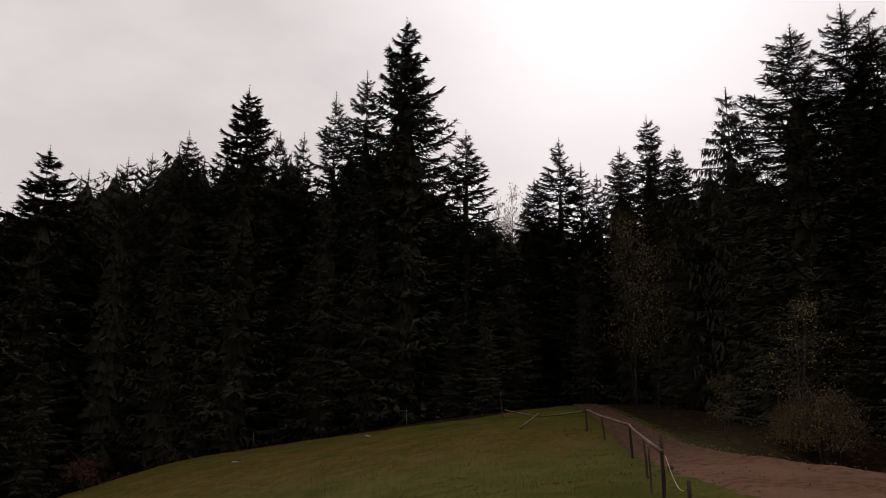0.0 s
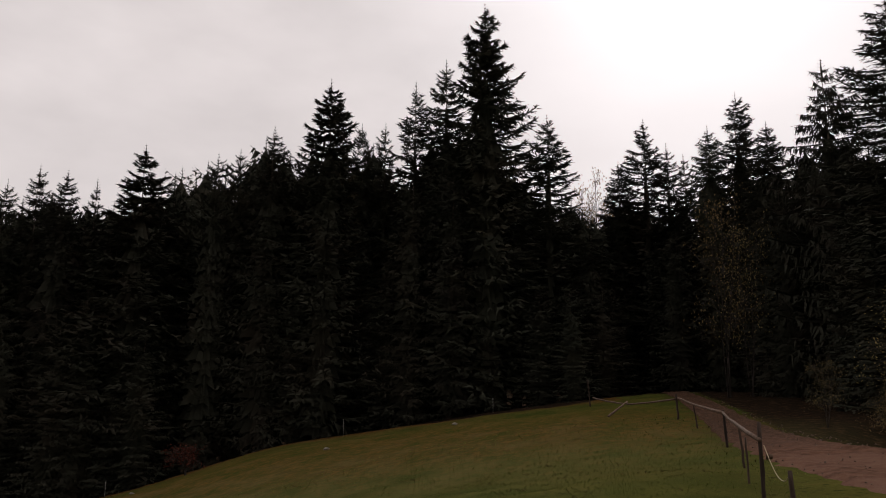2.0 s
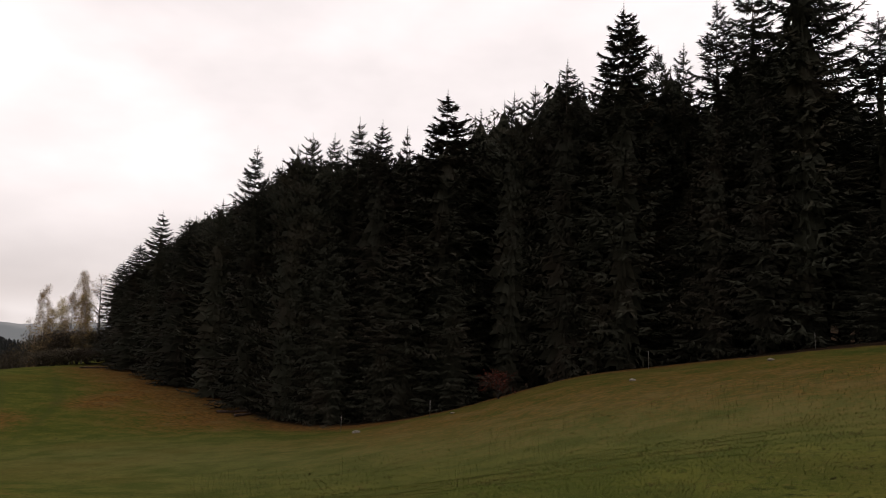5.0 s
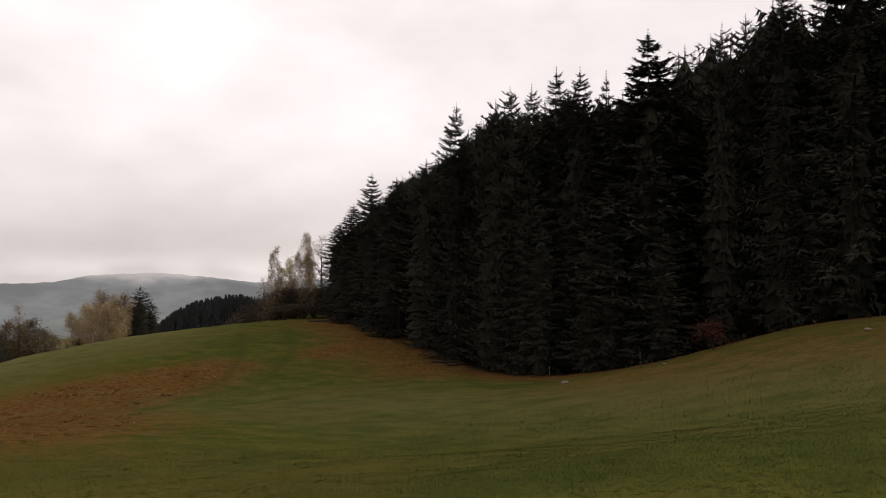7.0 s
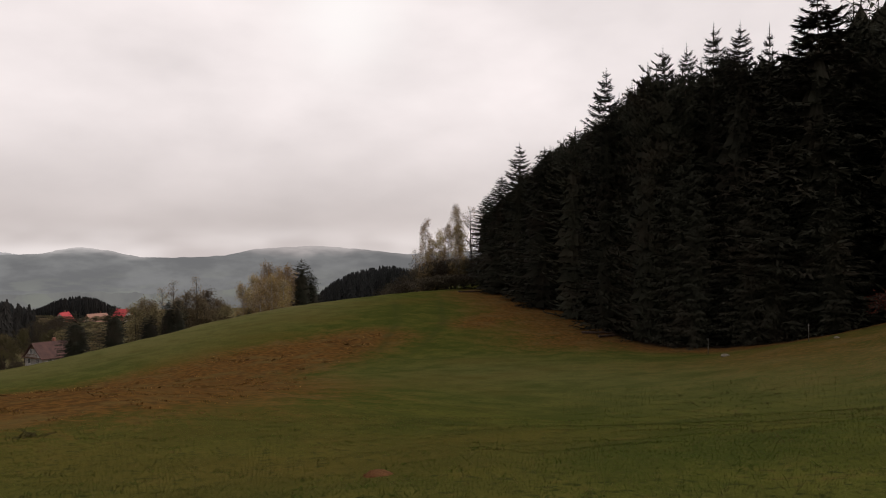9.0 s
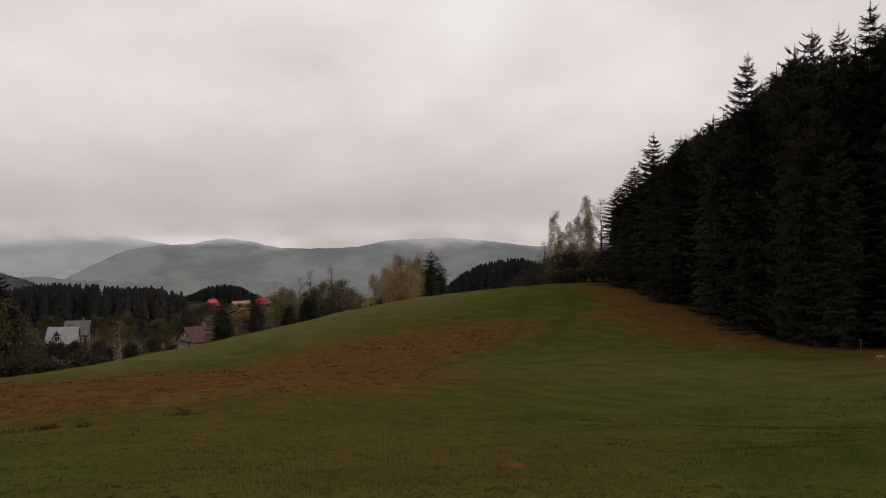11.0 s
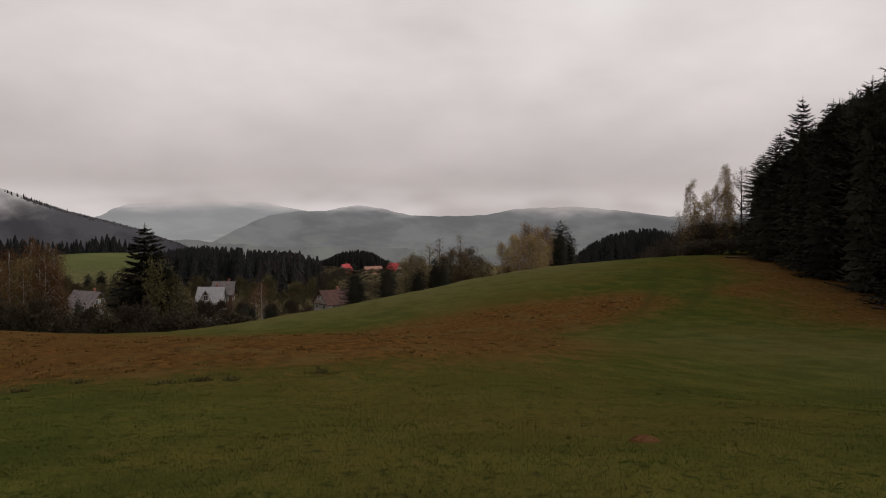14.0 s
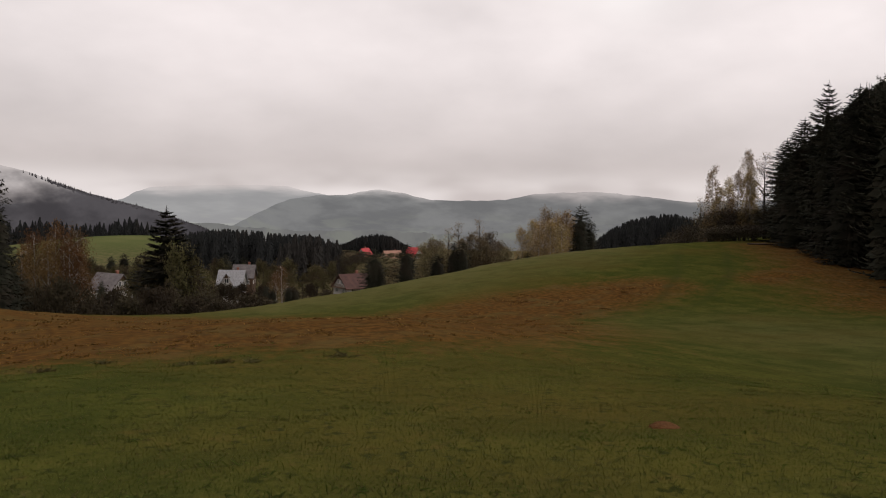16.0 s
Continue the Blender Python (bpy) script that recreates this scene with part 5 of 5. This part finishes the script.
for i in range(780):
    # on the crest, then down the slope that faces the meadow
    az = 90.4 + 18.0 * ((i % 390) + r2.random()) / 390
    down = 0.0 if i < 390 else r2.random() * 0.12
    dist = 1242 - 480 * down
    top = EYE + 1250 * math.tan(radians(float(np.interp(az, CREST_AZ, CREST_EL))))
    z = -120 + (top + 120) * math.sin((1 - down) * math.pi / 2) ** 1.3
    h = r2.uniform(3.5, 6.5) * (1.25 if r2.random() < 0.12 else 1.0)
    if az > (100.5 if down < 0.2 else 103) + r2.uniform(-1.5, 1.5):
        continue          # hidden in the drifting cloud
    x, y = at(az, dist)
    q = TINY[i % 4]
    sets.append(np.stack([x + q[:, 0] * h / 19, y + q[:, 1] * h / 19, z - (4 if i < 390 else 3.5) + q[:, 2] * h / 25], 1))
v = np.concatenate(sets)
tagged(new("woods", mesh("woods", v, np.arange(len(v)).reshape(-1, 3), HAZED_NEEDLES)), "spruces in haze-tinted colour on the crest and slope of the wooded hillside", "woods", kind="stuff")
for i in range(30):
    az, dist = mrng.uniform(76.5, 83.5), mrng.uniform(285, 350)
    x, y = at(az, dist)
    leaf_tree("aspen" if i % 4 == 0 else "olive", x, y, max(3.0, tip_height(az, dist, -4.85 + mrng.uniform(-0.4, 0.15))), "brownish tree on the village slope", "tree", "trees on the village slope",
              girth=mrng.uniform(0.9, 1.4), v=i, name="garden_tree", turn=47 * i)
for i in range(16):
    # bare brown trees between the clump and the distant houses
    az, dist = mrng.uniform(79.4, 82.2), mrng.uniform(300, 400)
    x, y = at(az, dist)
    leaf_tree("thicket", x, y, max(3.0, tip_height(az, dist, -4.5 + mrng.uniform(-0.6, 0.15))), "bare reddish-brown tree in a village garden", "tree", "bare trees in the village",
              girth=mrng.uniform(1.2, 1.8), v=i, name="garden_tree", turn=57 * i)
for i in range(34):
    # brown gardens round the distant houses
    az, dist = mrng.uniform(74.5, 82.0), mrng.uniform(370, 450)
    x, y = at(az, dist)
    leaf_tree("aspen" if i % 3 == 0 else "olive", x, y, max(3.0, tip_height(az, dist, -5.05 + mrng.uniform(-0.45, 0.15))), "brownish garden tree by the distant houses", "tree", "trees by the distant houses",
              girth=mrng.uniform(0.9, 1.4), v=i, name="garden_tree", turn=37 * i)


# ---------------------------------------------------------------- village houses
def window(parent, x, y, z, w, h, face):
    """A framed window in a wall whose outward side is face ('-y', '+x' or '-x')."""
    bits = []
    t = 0.09

    def slab(u0, z0, u1, z1, out0, out1):
        if face == "-y":
            return box(x + u0, y - out1, z + z0, x + u1, y - out0, z + z1)
        s = 1 if face == "+x" else -1
        a, b = sorted((x + s * out0, x + s * out1))
        return box(a, y + u0, z + z0, b, y + u1, z + z1)
    for u0, z0, u1, z1 in ((-w / 2, -h / 2, w / 2, -h / 2 + t), (-w / 2, h / 2 - t, w / 2, h / 2), (-w / 2, -h / 2 + t, -w / 2 + t, h / 2 - t), (w / 2 - t, -h / 2 + t, w / 2, h / 2 - t), (-t / 2, -h / 2 + t, t / 2, h / 2 - t)):
        bits.append(slab(u0, z0, u1, z1, -0.05, 0.06))
    wnd = part("window", mesh("window", *join(bits), FRAME), parent)
    part("pane", mesh("pane", *slab(-w / 2 + t, -h / 2 + t, w / 2 - t, h / 2 - t, -0.04, 0.01), GLASS), wnd)


def gable_walls(l, d, e, top):
    v = [(-l / 2, -d / 2, -7), (l / 2, -d / 2, -7), (l / 2, d / 2, -7), (-l / 2, d / 2, -7), (-l / 2, -d / 2, e), (l / 2, -d / 2, e), (l / 2, d / 2, e), (-l / 2, d / 2, e), (-l / 2, 0, top), (l / 2, 0, top)]
    return v, [(0, 1, 5, 4), (2, 3, 7, 6), (1, 2, 6, 9, 5), (3, 0, 4, 8, 7), (4, 5, 9, 8), (6, 7, 8, 9), (3, 2, 1, 0)]


def roof_slabs(l, d, e, top, over=0.6, thick=0.22):
    bits = []
    pitch = (top - e) / (d / 2)
    for s in (-1, 1):
        y1, z1 = s * (d / 2 + over), e - pitch * over
        v = [(-l / 2 - over, 0, top + 0.03), (l / 2 + over, 0, top + 0.03), (l / 2 + over, y1, z1 + 0.03), (-l / 2 - over, y1, z1 + 0.03)]
        v += [(x, y, z + thick) for x, y, z in v]
        bits.append((v, [(0, 1, 2, 3), (7, 6, 5, 4), (0, 4, 5, 1), (1, 5, 6, 2), (2, 6, 7, 3), (3, 7, 4, 0)]))
    return join(bits)


def house(az, dist, yaw, l, d, eave, top, wall, roof, label, gable=None, balcony=0, cross=False, ridge_el=-5.0, upper=None):
    x, y = at(az, dist)
    h = empty("house", pose(x, y, EYE + dist * math.tan(radians(ridge_el)) - top - 0.25, 0, 0, az + yaw), label, "house", "village houses")
    part("wall", mesh("wall", *gable_walls(l, d, eave, top), wall), h)
    part("roof", mesh("roof", *roof_slabs(l, d, eave, top), roof), h)
    part("chimney", mesh("chimney", *join([box(l * 0.18, 0.4, top - 1.2, l * 0.18 + 0.6, 1.0, top + 0.9), box(l * 0.18 - 0.06, 0.34, top + 0.9, l * 0.18 + 0.66, 1.06, top + 1.0)]), BRICK), h)
    k = max(2, int(l / 3))
    for i in range(k):
        window(h, -l / 2 + l * (i + 0.5) / k, -d / 2, 1.5, 1.1, 1.3, "-y")
    for face, s in (("+x", 1), ("-x", -1)):
        for yy in (-d / 4, d / 4):
            window(h, s * l / 2, yy, 1.5, 1.1, 1.3, face)
        for yy in (-0.85, 0.85):
            window(h, s * l / 2, yy, eave + 1.3, 1.0, 1.3, face)
        if upper:
            v = [(s * (l / 2 + 0.05), -d / 2 * 0.42, top - (top - eave) * 0.42), (s * (l / 2 + 0.05), d / 2 * 0.42, top - (top - eave) * 0.42), (s * (l / 2 + 0.05), 0, top)]
            v += [(px - s * 0.04, py, pz) for px, py, pz in v]
            part("gable_boards", mesh("gable_boards", v, [(0, 1, 2), (5, 4, 3), (0, 3, 4, 1), (1, 4, 5, 2), (2, 5, 3, 0)], upper), h, "dark boarded gable top")
    for s in ((1,) if balcony > 0 else (-1,) if balcony < 0 else ()):
        bits = [box(min(s * l / 2, s * (l / 2 + 1.2)), -d / 2 + 0.3, eave - 0.25, max(s * l / 2, s * (l / 2 + 1.2)), d / 2 - 0.3, eave - 0.1)]
        bits.append(box(min(s * (l / 2 + 1.12), s * (l / 2 + 1.2)), -d / 2 + 0.3, eave + 0.75, max(s * (l / 2 + 1.12), s * (l / 2 + 1.2)), d / 2 - 0.3, eave + 0.85))
        for i in range(14):
            yy = -d / 2 + 0.35 + (d - 0.8) * i / 13
            bits.append(box(min(s * (l / 2 + 1.13), s * (l / 2 + 1.19)), yy, eave - 0.1, max(s * (l / 2 + 1.13), s * (l / 2 + 1.19)), yy + 0.1, eave + 0.75))
        part("balcony", mesh("balcony", *join(bits), DARK_WOOD), h, "dark wooden balcony")
    if cross:
        g = d * 0.52
        wv, wf = gable_walls(d * 0.55, g, eave + 0.2, top - 0.5)
        rot = [(-yy - l * 0.10, xx - d * 0.32, zz) for xx, yy, zz in wv]
        cg = part("cross_gable", mesh("cross_gable", rot, wf, wall), h)
        rv, rf = roof_slabs(d * 0.55, g, eave + 0.2, top - 0.5, 0.5, 0.2)
        part("roof", mesh("roof", [(-yy - l * 0.10, xx - d * 0.32, zz) for xx, yy, zz in rv], rf, roof), cg)
        front = -d * 0.595 - 0.05
        tri = [(-l * 0.10 - g * 0.36, front, eave + 1.75), (-l * 0.10 + g * 0.36, front, eave + 1.75), (-l * 0.10, front, top - 0.55)]
        tri += [(px, py + 0.04, pz) for px, py, pz in tri]
        part("gable_boards", mesh("gable_boards", tri, [(0, 1, 2), (5, 4, 3), (0, 3, 4, 1), (1, 4, 5, 2), (2, 5, 3, 0)], DARK_WOOD), cg, "dark boarded gable top")
        window(cg, -l * 0.10 - 0.8, -d * 0.595, 1.4, 1.1, 1.3, "-y")
        window(cg, -l * 0.10 + 0.8, -d * 0.595, 1.4, 1.1, 1.3, "-y")
        window(cg, -l * 0.10, -d * 0.595, eave + 1.0, 1.3, 1.4, "-y")
    door = part("door", mesh("door", *box(l * 0.32, -d / 2 - 0.04, 0.0, l * 0.32 + 1.0, -d / 2 + 0.03, 2.05), DARK_WOOD), h)
    return h


house(96.75, 236, -48, 9.0, 7.5, 3.2, 7.0, PLASTER, GREY_ROOF, "white house with a grey gable roof among trees", balcony=1, upper=DARK_WOOD, ridge_el=-5.5)
house(88.75, 240, -14, 6.9, 6.4, 3.0, 6.6, PLASTER, PALE_ROOF, "white house with a pale metal roof and cross gable", cross=True, ridge_el=-5.4)
house(87.9, 264, -10, 6.2, 6.5, 3.4, 6.8, DARK_WOOD, GREY_ROOF, "grey-roofed house behind the white one", ridge_el=-5.02)
house(80.2, 222, 34, 8.4, 6.8, 2.6, 5.8, PLASTER, BROWN_ROOF, "white house with a brown roof and wooden balcony", balcony=-1, upper=DARK_WOOD, ridge_el=-5.66)
house(79.35, 480, 62, 9.0, 9.0, 4.4, 10.2, PLASTER, RED_ROOF, "distant white house with a bright red roof", ridge_el=-3.8)
house(77.35, 460, 28, 10.5, 10.5, 3.4, 9.0, CREAM, ORANGE_ROOF, "distant house with a faded orange roof", ridge_el=-3.95)
house(75.75, 480, -50, 9.5, 9.0, 4.0, 9.4, PLASTER, RED_ROOF, "distant house with a red roof behind spruces", ridge_el=-3.7)
house(80.7, 470, 15, 7.0, 7.0, 4.6, 7.0, BRICK, GREY_ROOF, "distant brick house with a grey roof", ridge_el=-4.2)

# ---------------------------------------------------------------- fence along the track
frng = random.Random(31)


def timber(p, q, r0, r1, sides=8, bow=0.0):
    p, q = Vector(p), Vector(q)
    pts, rad = [], []
    for i in range(7):
        t = i / 6
        pts.append(p.lerp(q, t) + Vector((frng.uniform(-1, 1), frng.uniform(-1, 1), frng.uniform(-1, 1))) * 0.012 + Vector((0, 0, -bow * 4 * t * (1 - t))))
        rad.append((r0 + (r1 - r0) * t) * frng.uniform(0.92, 1.08))
    return tube(pts, rad, sides, 0.07, frng)


def aloft(az, dist, el):
    x, y = at(az, dist)
    return Vector((x, y, EYE + dist * math.tan(radians(el))))


fence = empty("rail_fence", Matrix.Translation((3.7, 14.0, gz(3.7, 14.0))), "weathered wooden rail fence beside the dirt track, partly broken", "fence")
inv = fence.matrix_world.inverted()


def fence_part(name, data, mat, label=""):
    v, f = data
    part(name, mesh(name, [inv @ Vector(p) for p in v], f, mat, True), fence, label)


# azimuth and elevation of each head, of each foot, and the distance
POSTS = ((-14.75, -0.70, -14.75, 14.0, 0.050), (-13.7, -0.75, -13.95, 20.5, 0.046), (-14.0, -1.7, -14.05, 17.5, 0.034), (-12.9, 0.05, -13.05, 27.0, 0.066), (-11.1, 0.40, -11.3, 33.5, 0.05), (-10.0, 1.12, -10.1, 38.0, 0.075),
         (-4.1, 2.1, -4.25, 50.0, 0.06))
heads = []
for az, el, az2, dist, r in POSTS:
    head = aloft(az, dist, el)
    fx, fy = at(az2, dist)
    fence_part("post", timber((fx, fy, gz(fx, fy) - 0.25), head, r * 0.66, r * 0.58), OLD_WOOD)
    heads.append(head)
low = Vector((0, 0, -1))
fence_part("post", timber((*at(-16.45, 11.0), gz(*at(-16.45, 11.0)) - 0.2), aloft(-16.1, 11.0, -3.6), 0.030, 0.027), OLD_WOOD, "short leaning post")
fence_part("rail", timber(heads[0] + low * 0.26 + Vector((-0.05, -0.1, 0)), heads[3] + low * 0.06 + Vector((0.0, 0.15, 0)), 0.040, 0.036, bow=0.04), PALE_WOOD)
fence_part("rail", timber(heads[3] + low * 0.08 + Vector((-0.05, -0.2, 0)), heads[5] + low * 0.16 + Vector((0.1, 0.3, 0)), 0.048, 0.040, bow=0.04), PALE_WOOD)
fence_part("rail", timber(heads[5] + low * 0.22, aloft(-6.7, 43.0, 0.42), 0.046, 0.042, bow=0.04), PALE_WOOD)
fence_part("rail", timber(aloft(-6.5, 43.2, 0.45), aloft(-4.4, 49.0, 0.85), 0.05, 0.045, bow=0.03), PALE_WOOD)
fx, fy = at(-5.4, 41.0)
fence_part("rail", timber((fx, fy, gz(fx, fy) + 0.05), aloft(-6.75, 42.6, 0.58), 0.055, 0.05), PALE_WOOD, "broken rail with one end on the grass")
a, b = heads[0] + Vector((0.03, -0.06, -0.35)), aloft(-16.05, 11.0, -4.0)
mid = [a, a.lerp(b, 0.25) + Vector((0.02, 0, -0.17)), a.lerp(b, 0.5) + Vector((0.03, 0, -0.24)), a.lerp(b, 0.78) + Vector((0.02, 0, -0.16)), b]
fence_part("cord", tube([tuple(p) for p in smooth_line([tuple(p) for p in mid], 6)], [0.006] * 25, 5), CORD, "pale slack cord")
fence_part("insulator", tube([tuple(heads[0] + Vector((0.05, -0.07, -0.52))), tuple(heads[0] + Vector((0.14, -0.1, -0.52)))], [0.05, 0.035], 8), DARK_WOOD, "dark insulator knob")

# slender poles of an electric fence along the wood
for az, dist, el in ((2.6, 56.5, 0.80), (13.2, 59, -0.72), (28.55, 58.5, -4.68), (34.85, 62, -5.9)):
    x, y = at(az, dist)
    h = max(0.9, tip_height(az, dist, el))
    t = empty("fence_pole", Matrix.Translation((x, y, gz(x, y))), "slender grey electric fence pole at the forest foot", "fence pole", "electric fence poles")
    part("rod", mesh("rod", *tube([(0, 0, -0.2), (0.01, 0, h * 0.5), (0.0, 0.015, h)], [0.022, 0.02, 0.018], 6), PLASTIC, True), t)
    part("clip", mesh("clip", *tube([(0, -0.05, h - 0.12), (0, 0.05, h - 0.12)], [0.025, 0.025], 6), PLASTIC, True), t)

# ---------------------------------------------------------------- stones, molehill, dead wood
def rock(name, x, y, size, flat, label, category, mat, seed, group=""):
    bm = bmesh.new()
    bmesh.ops.create_icosphere(bm, subdivisions=3, radius=1.0)
    for v in bm.verts:
        k = 1 + 0.28 * noise.noise(v.co * 1.4 + Vector((seed, 0, 0))) + 0.10 * noise.noise(v.co * 4 + Vector((0, seed, 0)))
        v.co = Vector((v.co.x * size * k, v.co.y * size * 0.8 * k, v.co.z * size * flat * k))
    me = bpy.data.meshes.new(name)
    bm.to_mesh(me)
    bm.free()
    me.materials.append(mat)
    me.polygons.foreach_set("use_smooth", [True] * len(me.polygons))
    ob = new(name, me)
    ob.matrix_world = pose(x, y, gz(x, y) + size * flat * 0.25, 0, 0, seed * 40)
    return tagged(ob, label, category, group)


for i, (az, dist, s) in enumerate(((33.75, 57.0, 0.30), (14.3, 48.5, 0.24), (5.3, 50.0, 0.2), (26.9, 56.0, 0.17))):
    x, y = at(az, dist)
    rock("stone", x, y, s, 0.5, "pale stone lying in the meadow grass", "stone", STONE, i + 2, "stones in the meadow")


def molehill(az, dist, size, height):
    x, y = at(az, dist)
    m = rock("molehill", x, y, size, height, "low reddish molehill in the grass", "molehill", SOIL, 9)
    m.matrix_world = pose(x, y, gz(x, y) + 0.02, 0, 0, 30)


molehill(57.9, 9.8, 0.22, 0.30)
for az, dist, ln, turn in ((42.4, 80, 3.0, 30), (41.4, 78, 2.6, 70), (51.5, 128, 4.0, 40)):
    x, y = at(az, dist)
    v, f = timber((-ln / 2, 0, 0.12), (ln / 2, 0.2, 0.2), 0.13, 0.09)
    b2 = timber((0.1, 0, 0.15), (0.8, 0.7, 0.5), 0.05, 0.02)
    ob = new("log", mesh("log", *join([(v, f), b2]), OLD_WOOD, True))
    ob.matrix_world = pose(x, y, gz(x, y) - 0.02, 0, 0, turn)
    tagged(ob, "grey fallen log at the forest foot", "log", "fallen logs")

# pebbles on the track
prng = random.Random(12)
line = smooth_line(TRACK, 20)
bits = []
for i in range(620):
    x, y, w = line[int(prng.random() ** 0.8 * (len(line) * 0.8))]
    x, y = x + (prng.uniform(-1, 1) if i % 2 else prng.uniform(0.75, 1.5)) * w, y + prng.uniform(-0.5, 0.5)
    s = prng.uniform(0.012, 0.035) * (1 + 0.8 * (prng.random() < 0.08))
    v = [Vector((prng.uniform(0.7, 1.2) * a, prng.uniform(0.7, 1.2) * b, prng.uniform(0.6, 0.9) * c)) * s + Vector((x, y, gz(x, y) + (0.08 if i % 2 else 0.05))) for a, b, c in
         ((1, 0, 0), (-1, 0, 0), (0, 1, 0), (0, -1, 0), (0, 0, 1), (0, 0, -1))]
    bits.append((v, [(0, 2, 4), (2, 1, 4), (1, 3, 4), (3, 0, 4), (2, 0, 5), (1, 2, 5), (3, 1, 5), (0, 3, 5)]))
tagged(new("pebbles", mesh("pebbles", *join(bits), GRAVEL)), "loose stones scattered on the dirt track", "pebbles", kind="stuff")


# ---------------------------------------------------------------- grass
def blades(count, seed, az0, az1, r0, r1, tall, wide, mat, label, keep=None, tuft=0, lean=0.5, bias=1.0):
    """Grass: single curved blades, or tufts of them, as one sheet."""
    g = np.random.default_rng(seed)
    az = np.radians(g.uniform(az0, az1, count))
    rr = r0 * (r1 / r0) ** (g.random(count) ** bias)
    x, y = -np.sin(az) * rr, np.cos(az) * rr
    ok = polyline_distance(x, y, TRACK, [p[2] for p in TRACK]) > 0.1
    path = sorted((p[1], p[0] + p[2]) for p in TRACK)
    ok &= (x < np.interp(y, [p[0] for p in path], [p[1] for p in path]) + 0.3) | (y < path[0][0])      # bare litter beyond the track
    if keep is not None:
        ok &= keep(x, y)
    x, y, rr = x[ok], y[ok], rr[ok]
    if tuft:
        x, y, rr = np.repeat(x, tuft), np.repeat(y, tuft), np.repeat(rr, tuft)
        sp = g.uniform(0.5, 1.5, len(x) // tuft).repeat(tuft)
        sp = sp * np.maximum(1.0, rr / 12.0) ** 0.7
        x, y = x + g.normal(0, 0.09, len(x)) * sp, y + g.normal(0, 0.09, len(x)) * sp
    m = len(x)
    z = land(x, y)
    z = z + np.array([noise.noise((a * 0.9, b * 0.9, 0)) * 0.05 + noise.noise((a * 0.22, b * 0.22, 7)) * 0.12 for a, b in zip(x, y)])
    a = g.uniform(0, 6.283, m)
    grow = np.maximum(1.0, rr / 14.0) ** 0.6
    h = tall * g.uniform(0.4, 1.2, m) * grow
    w = wide * g.uniform(0.7, 1.3, m) * np.maximum(1.0, rr / 8.0) ** 0.9
    dx, dy = np.cos(a), np.sin(a)
    tip = g.uniform(0.1, lean * 2, m) * h
    foot = np.stack([x, y, z - 0.01], 1)
    s = np.stack([-dy, dx, np.zeros(m)], 1) * w[:, None]
    mid = foot + np.stack([dx * tip * 0.35, dy * tip * 0.35, h * 0.6], 1)
    top = foot + np.stack([dx * tip, dy * tip, h * g.uniform(0.75, 1.0, m)], 1)
    v = np.stack([foot - s, foot + s, mid + s * 0.8, top, mid - s * 0.8], 1).reshape(-1, 3)
    f = np.arange(m)[:, None] * 5 + np.arange(5)
    me = mesh("grass", v, f, mat, True)
    up = np.stack([0.25 * dx, 0.25 * dy, np.ones(m)], 1)
    me.normals_split_custom_set_from_vertices(np.repeat(up / np.linalg.norm(up, axis=1)[:, None], 5, 0).tolist())
    tagged(new("grass", me), label, "grass", kind="stuff")


def off_rust(x, y):
    """Green grass thins out where the sedge stands."""
    g = np.random.default_rng(99)
    dd = polyline_distance(x, y, RUST_LINE, RUST_HALF)
    return dd > g.uniform(-1.0, 3.0, len(x))


def patchy(scale, level, salt):
    def keep(x, y):
        return np.array([noise.noise((a * scale, b * scale, salt)) for a, b in zip(x, y)]) > level
    return keep


blades(110000, 1, 6, 112, 3.4, 24, 0.030, 0.0024, GRASS, "short green pasture grass", off_rust, bias=0.85)
blades(26000, 2, -30, 45, 10, 40, 0.040, 0.003, GRASS, "short green pasture grass on the slope", bias=0.9)
blades(15000, 3, 6, 112, 3.4, 24, 0.045, 0.0018, PALE_GRASS, "bleached dry grass stalks", patchy(0.6, -0.12, 3), bias=0.85)
blades(9000, 7, 6, 112, 3.6, 22, 0.05, 0.0024, GRASS, "rank patches of longer grass", patchy(0.8, 0.22, 9), bias=0.85)
blades(300, 8, 6, 112, 4.5, 17, 0.026, 0.0034, DARK_GRASS, "dark rank clumps in the pasture", lambda x, y: patchy(0.25, 0.02, 21)(x, y) & (polyline_distance(x, y, RUST_LINE, RUST_HALF) > 1), tuft=40, lean=1.0, bias=0.75)
blades(420, 4, 6, 112, 4.5, 24, 0.045, 0.003, GRASS, "thick grass tufts", tuft=12, lean=1.2, bias=0.8)
blades(160, 5, -26, 45, 11, 36, 0.05, 0.0035, PALE_GRASS, "bleached grass tufts on the slope", tuft=9, lean=1.2, bias=0.8)


def in_rust(x, y):
    return polyline_distance(x, y, RUST_LINE, RUST_HALF) < -1


blades(520, 6, 55, 112, 17, 82, 0.05, 0.007, DRY_GRASS, "rust-brown tufts of dead sedge", in_rust, tuft=16, lean=1.4, bias=0.8)
for i, (az, dist) in enumerate(((80.9, 19.0), (87.0, 17.6), (89.2, 17.8), (96.8, 19.5), (100.3, 18.3), (91.5, 17.9))):
    x, y = at(az, dist)
    blades(1, 40 + i, az, az + 0.01, dist, dist + 0.05, 0.10, 0.004, PALE_GRASS, "pale tussock of dead grass", tuft=46, lean=1.2)
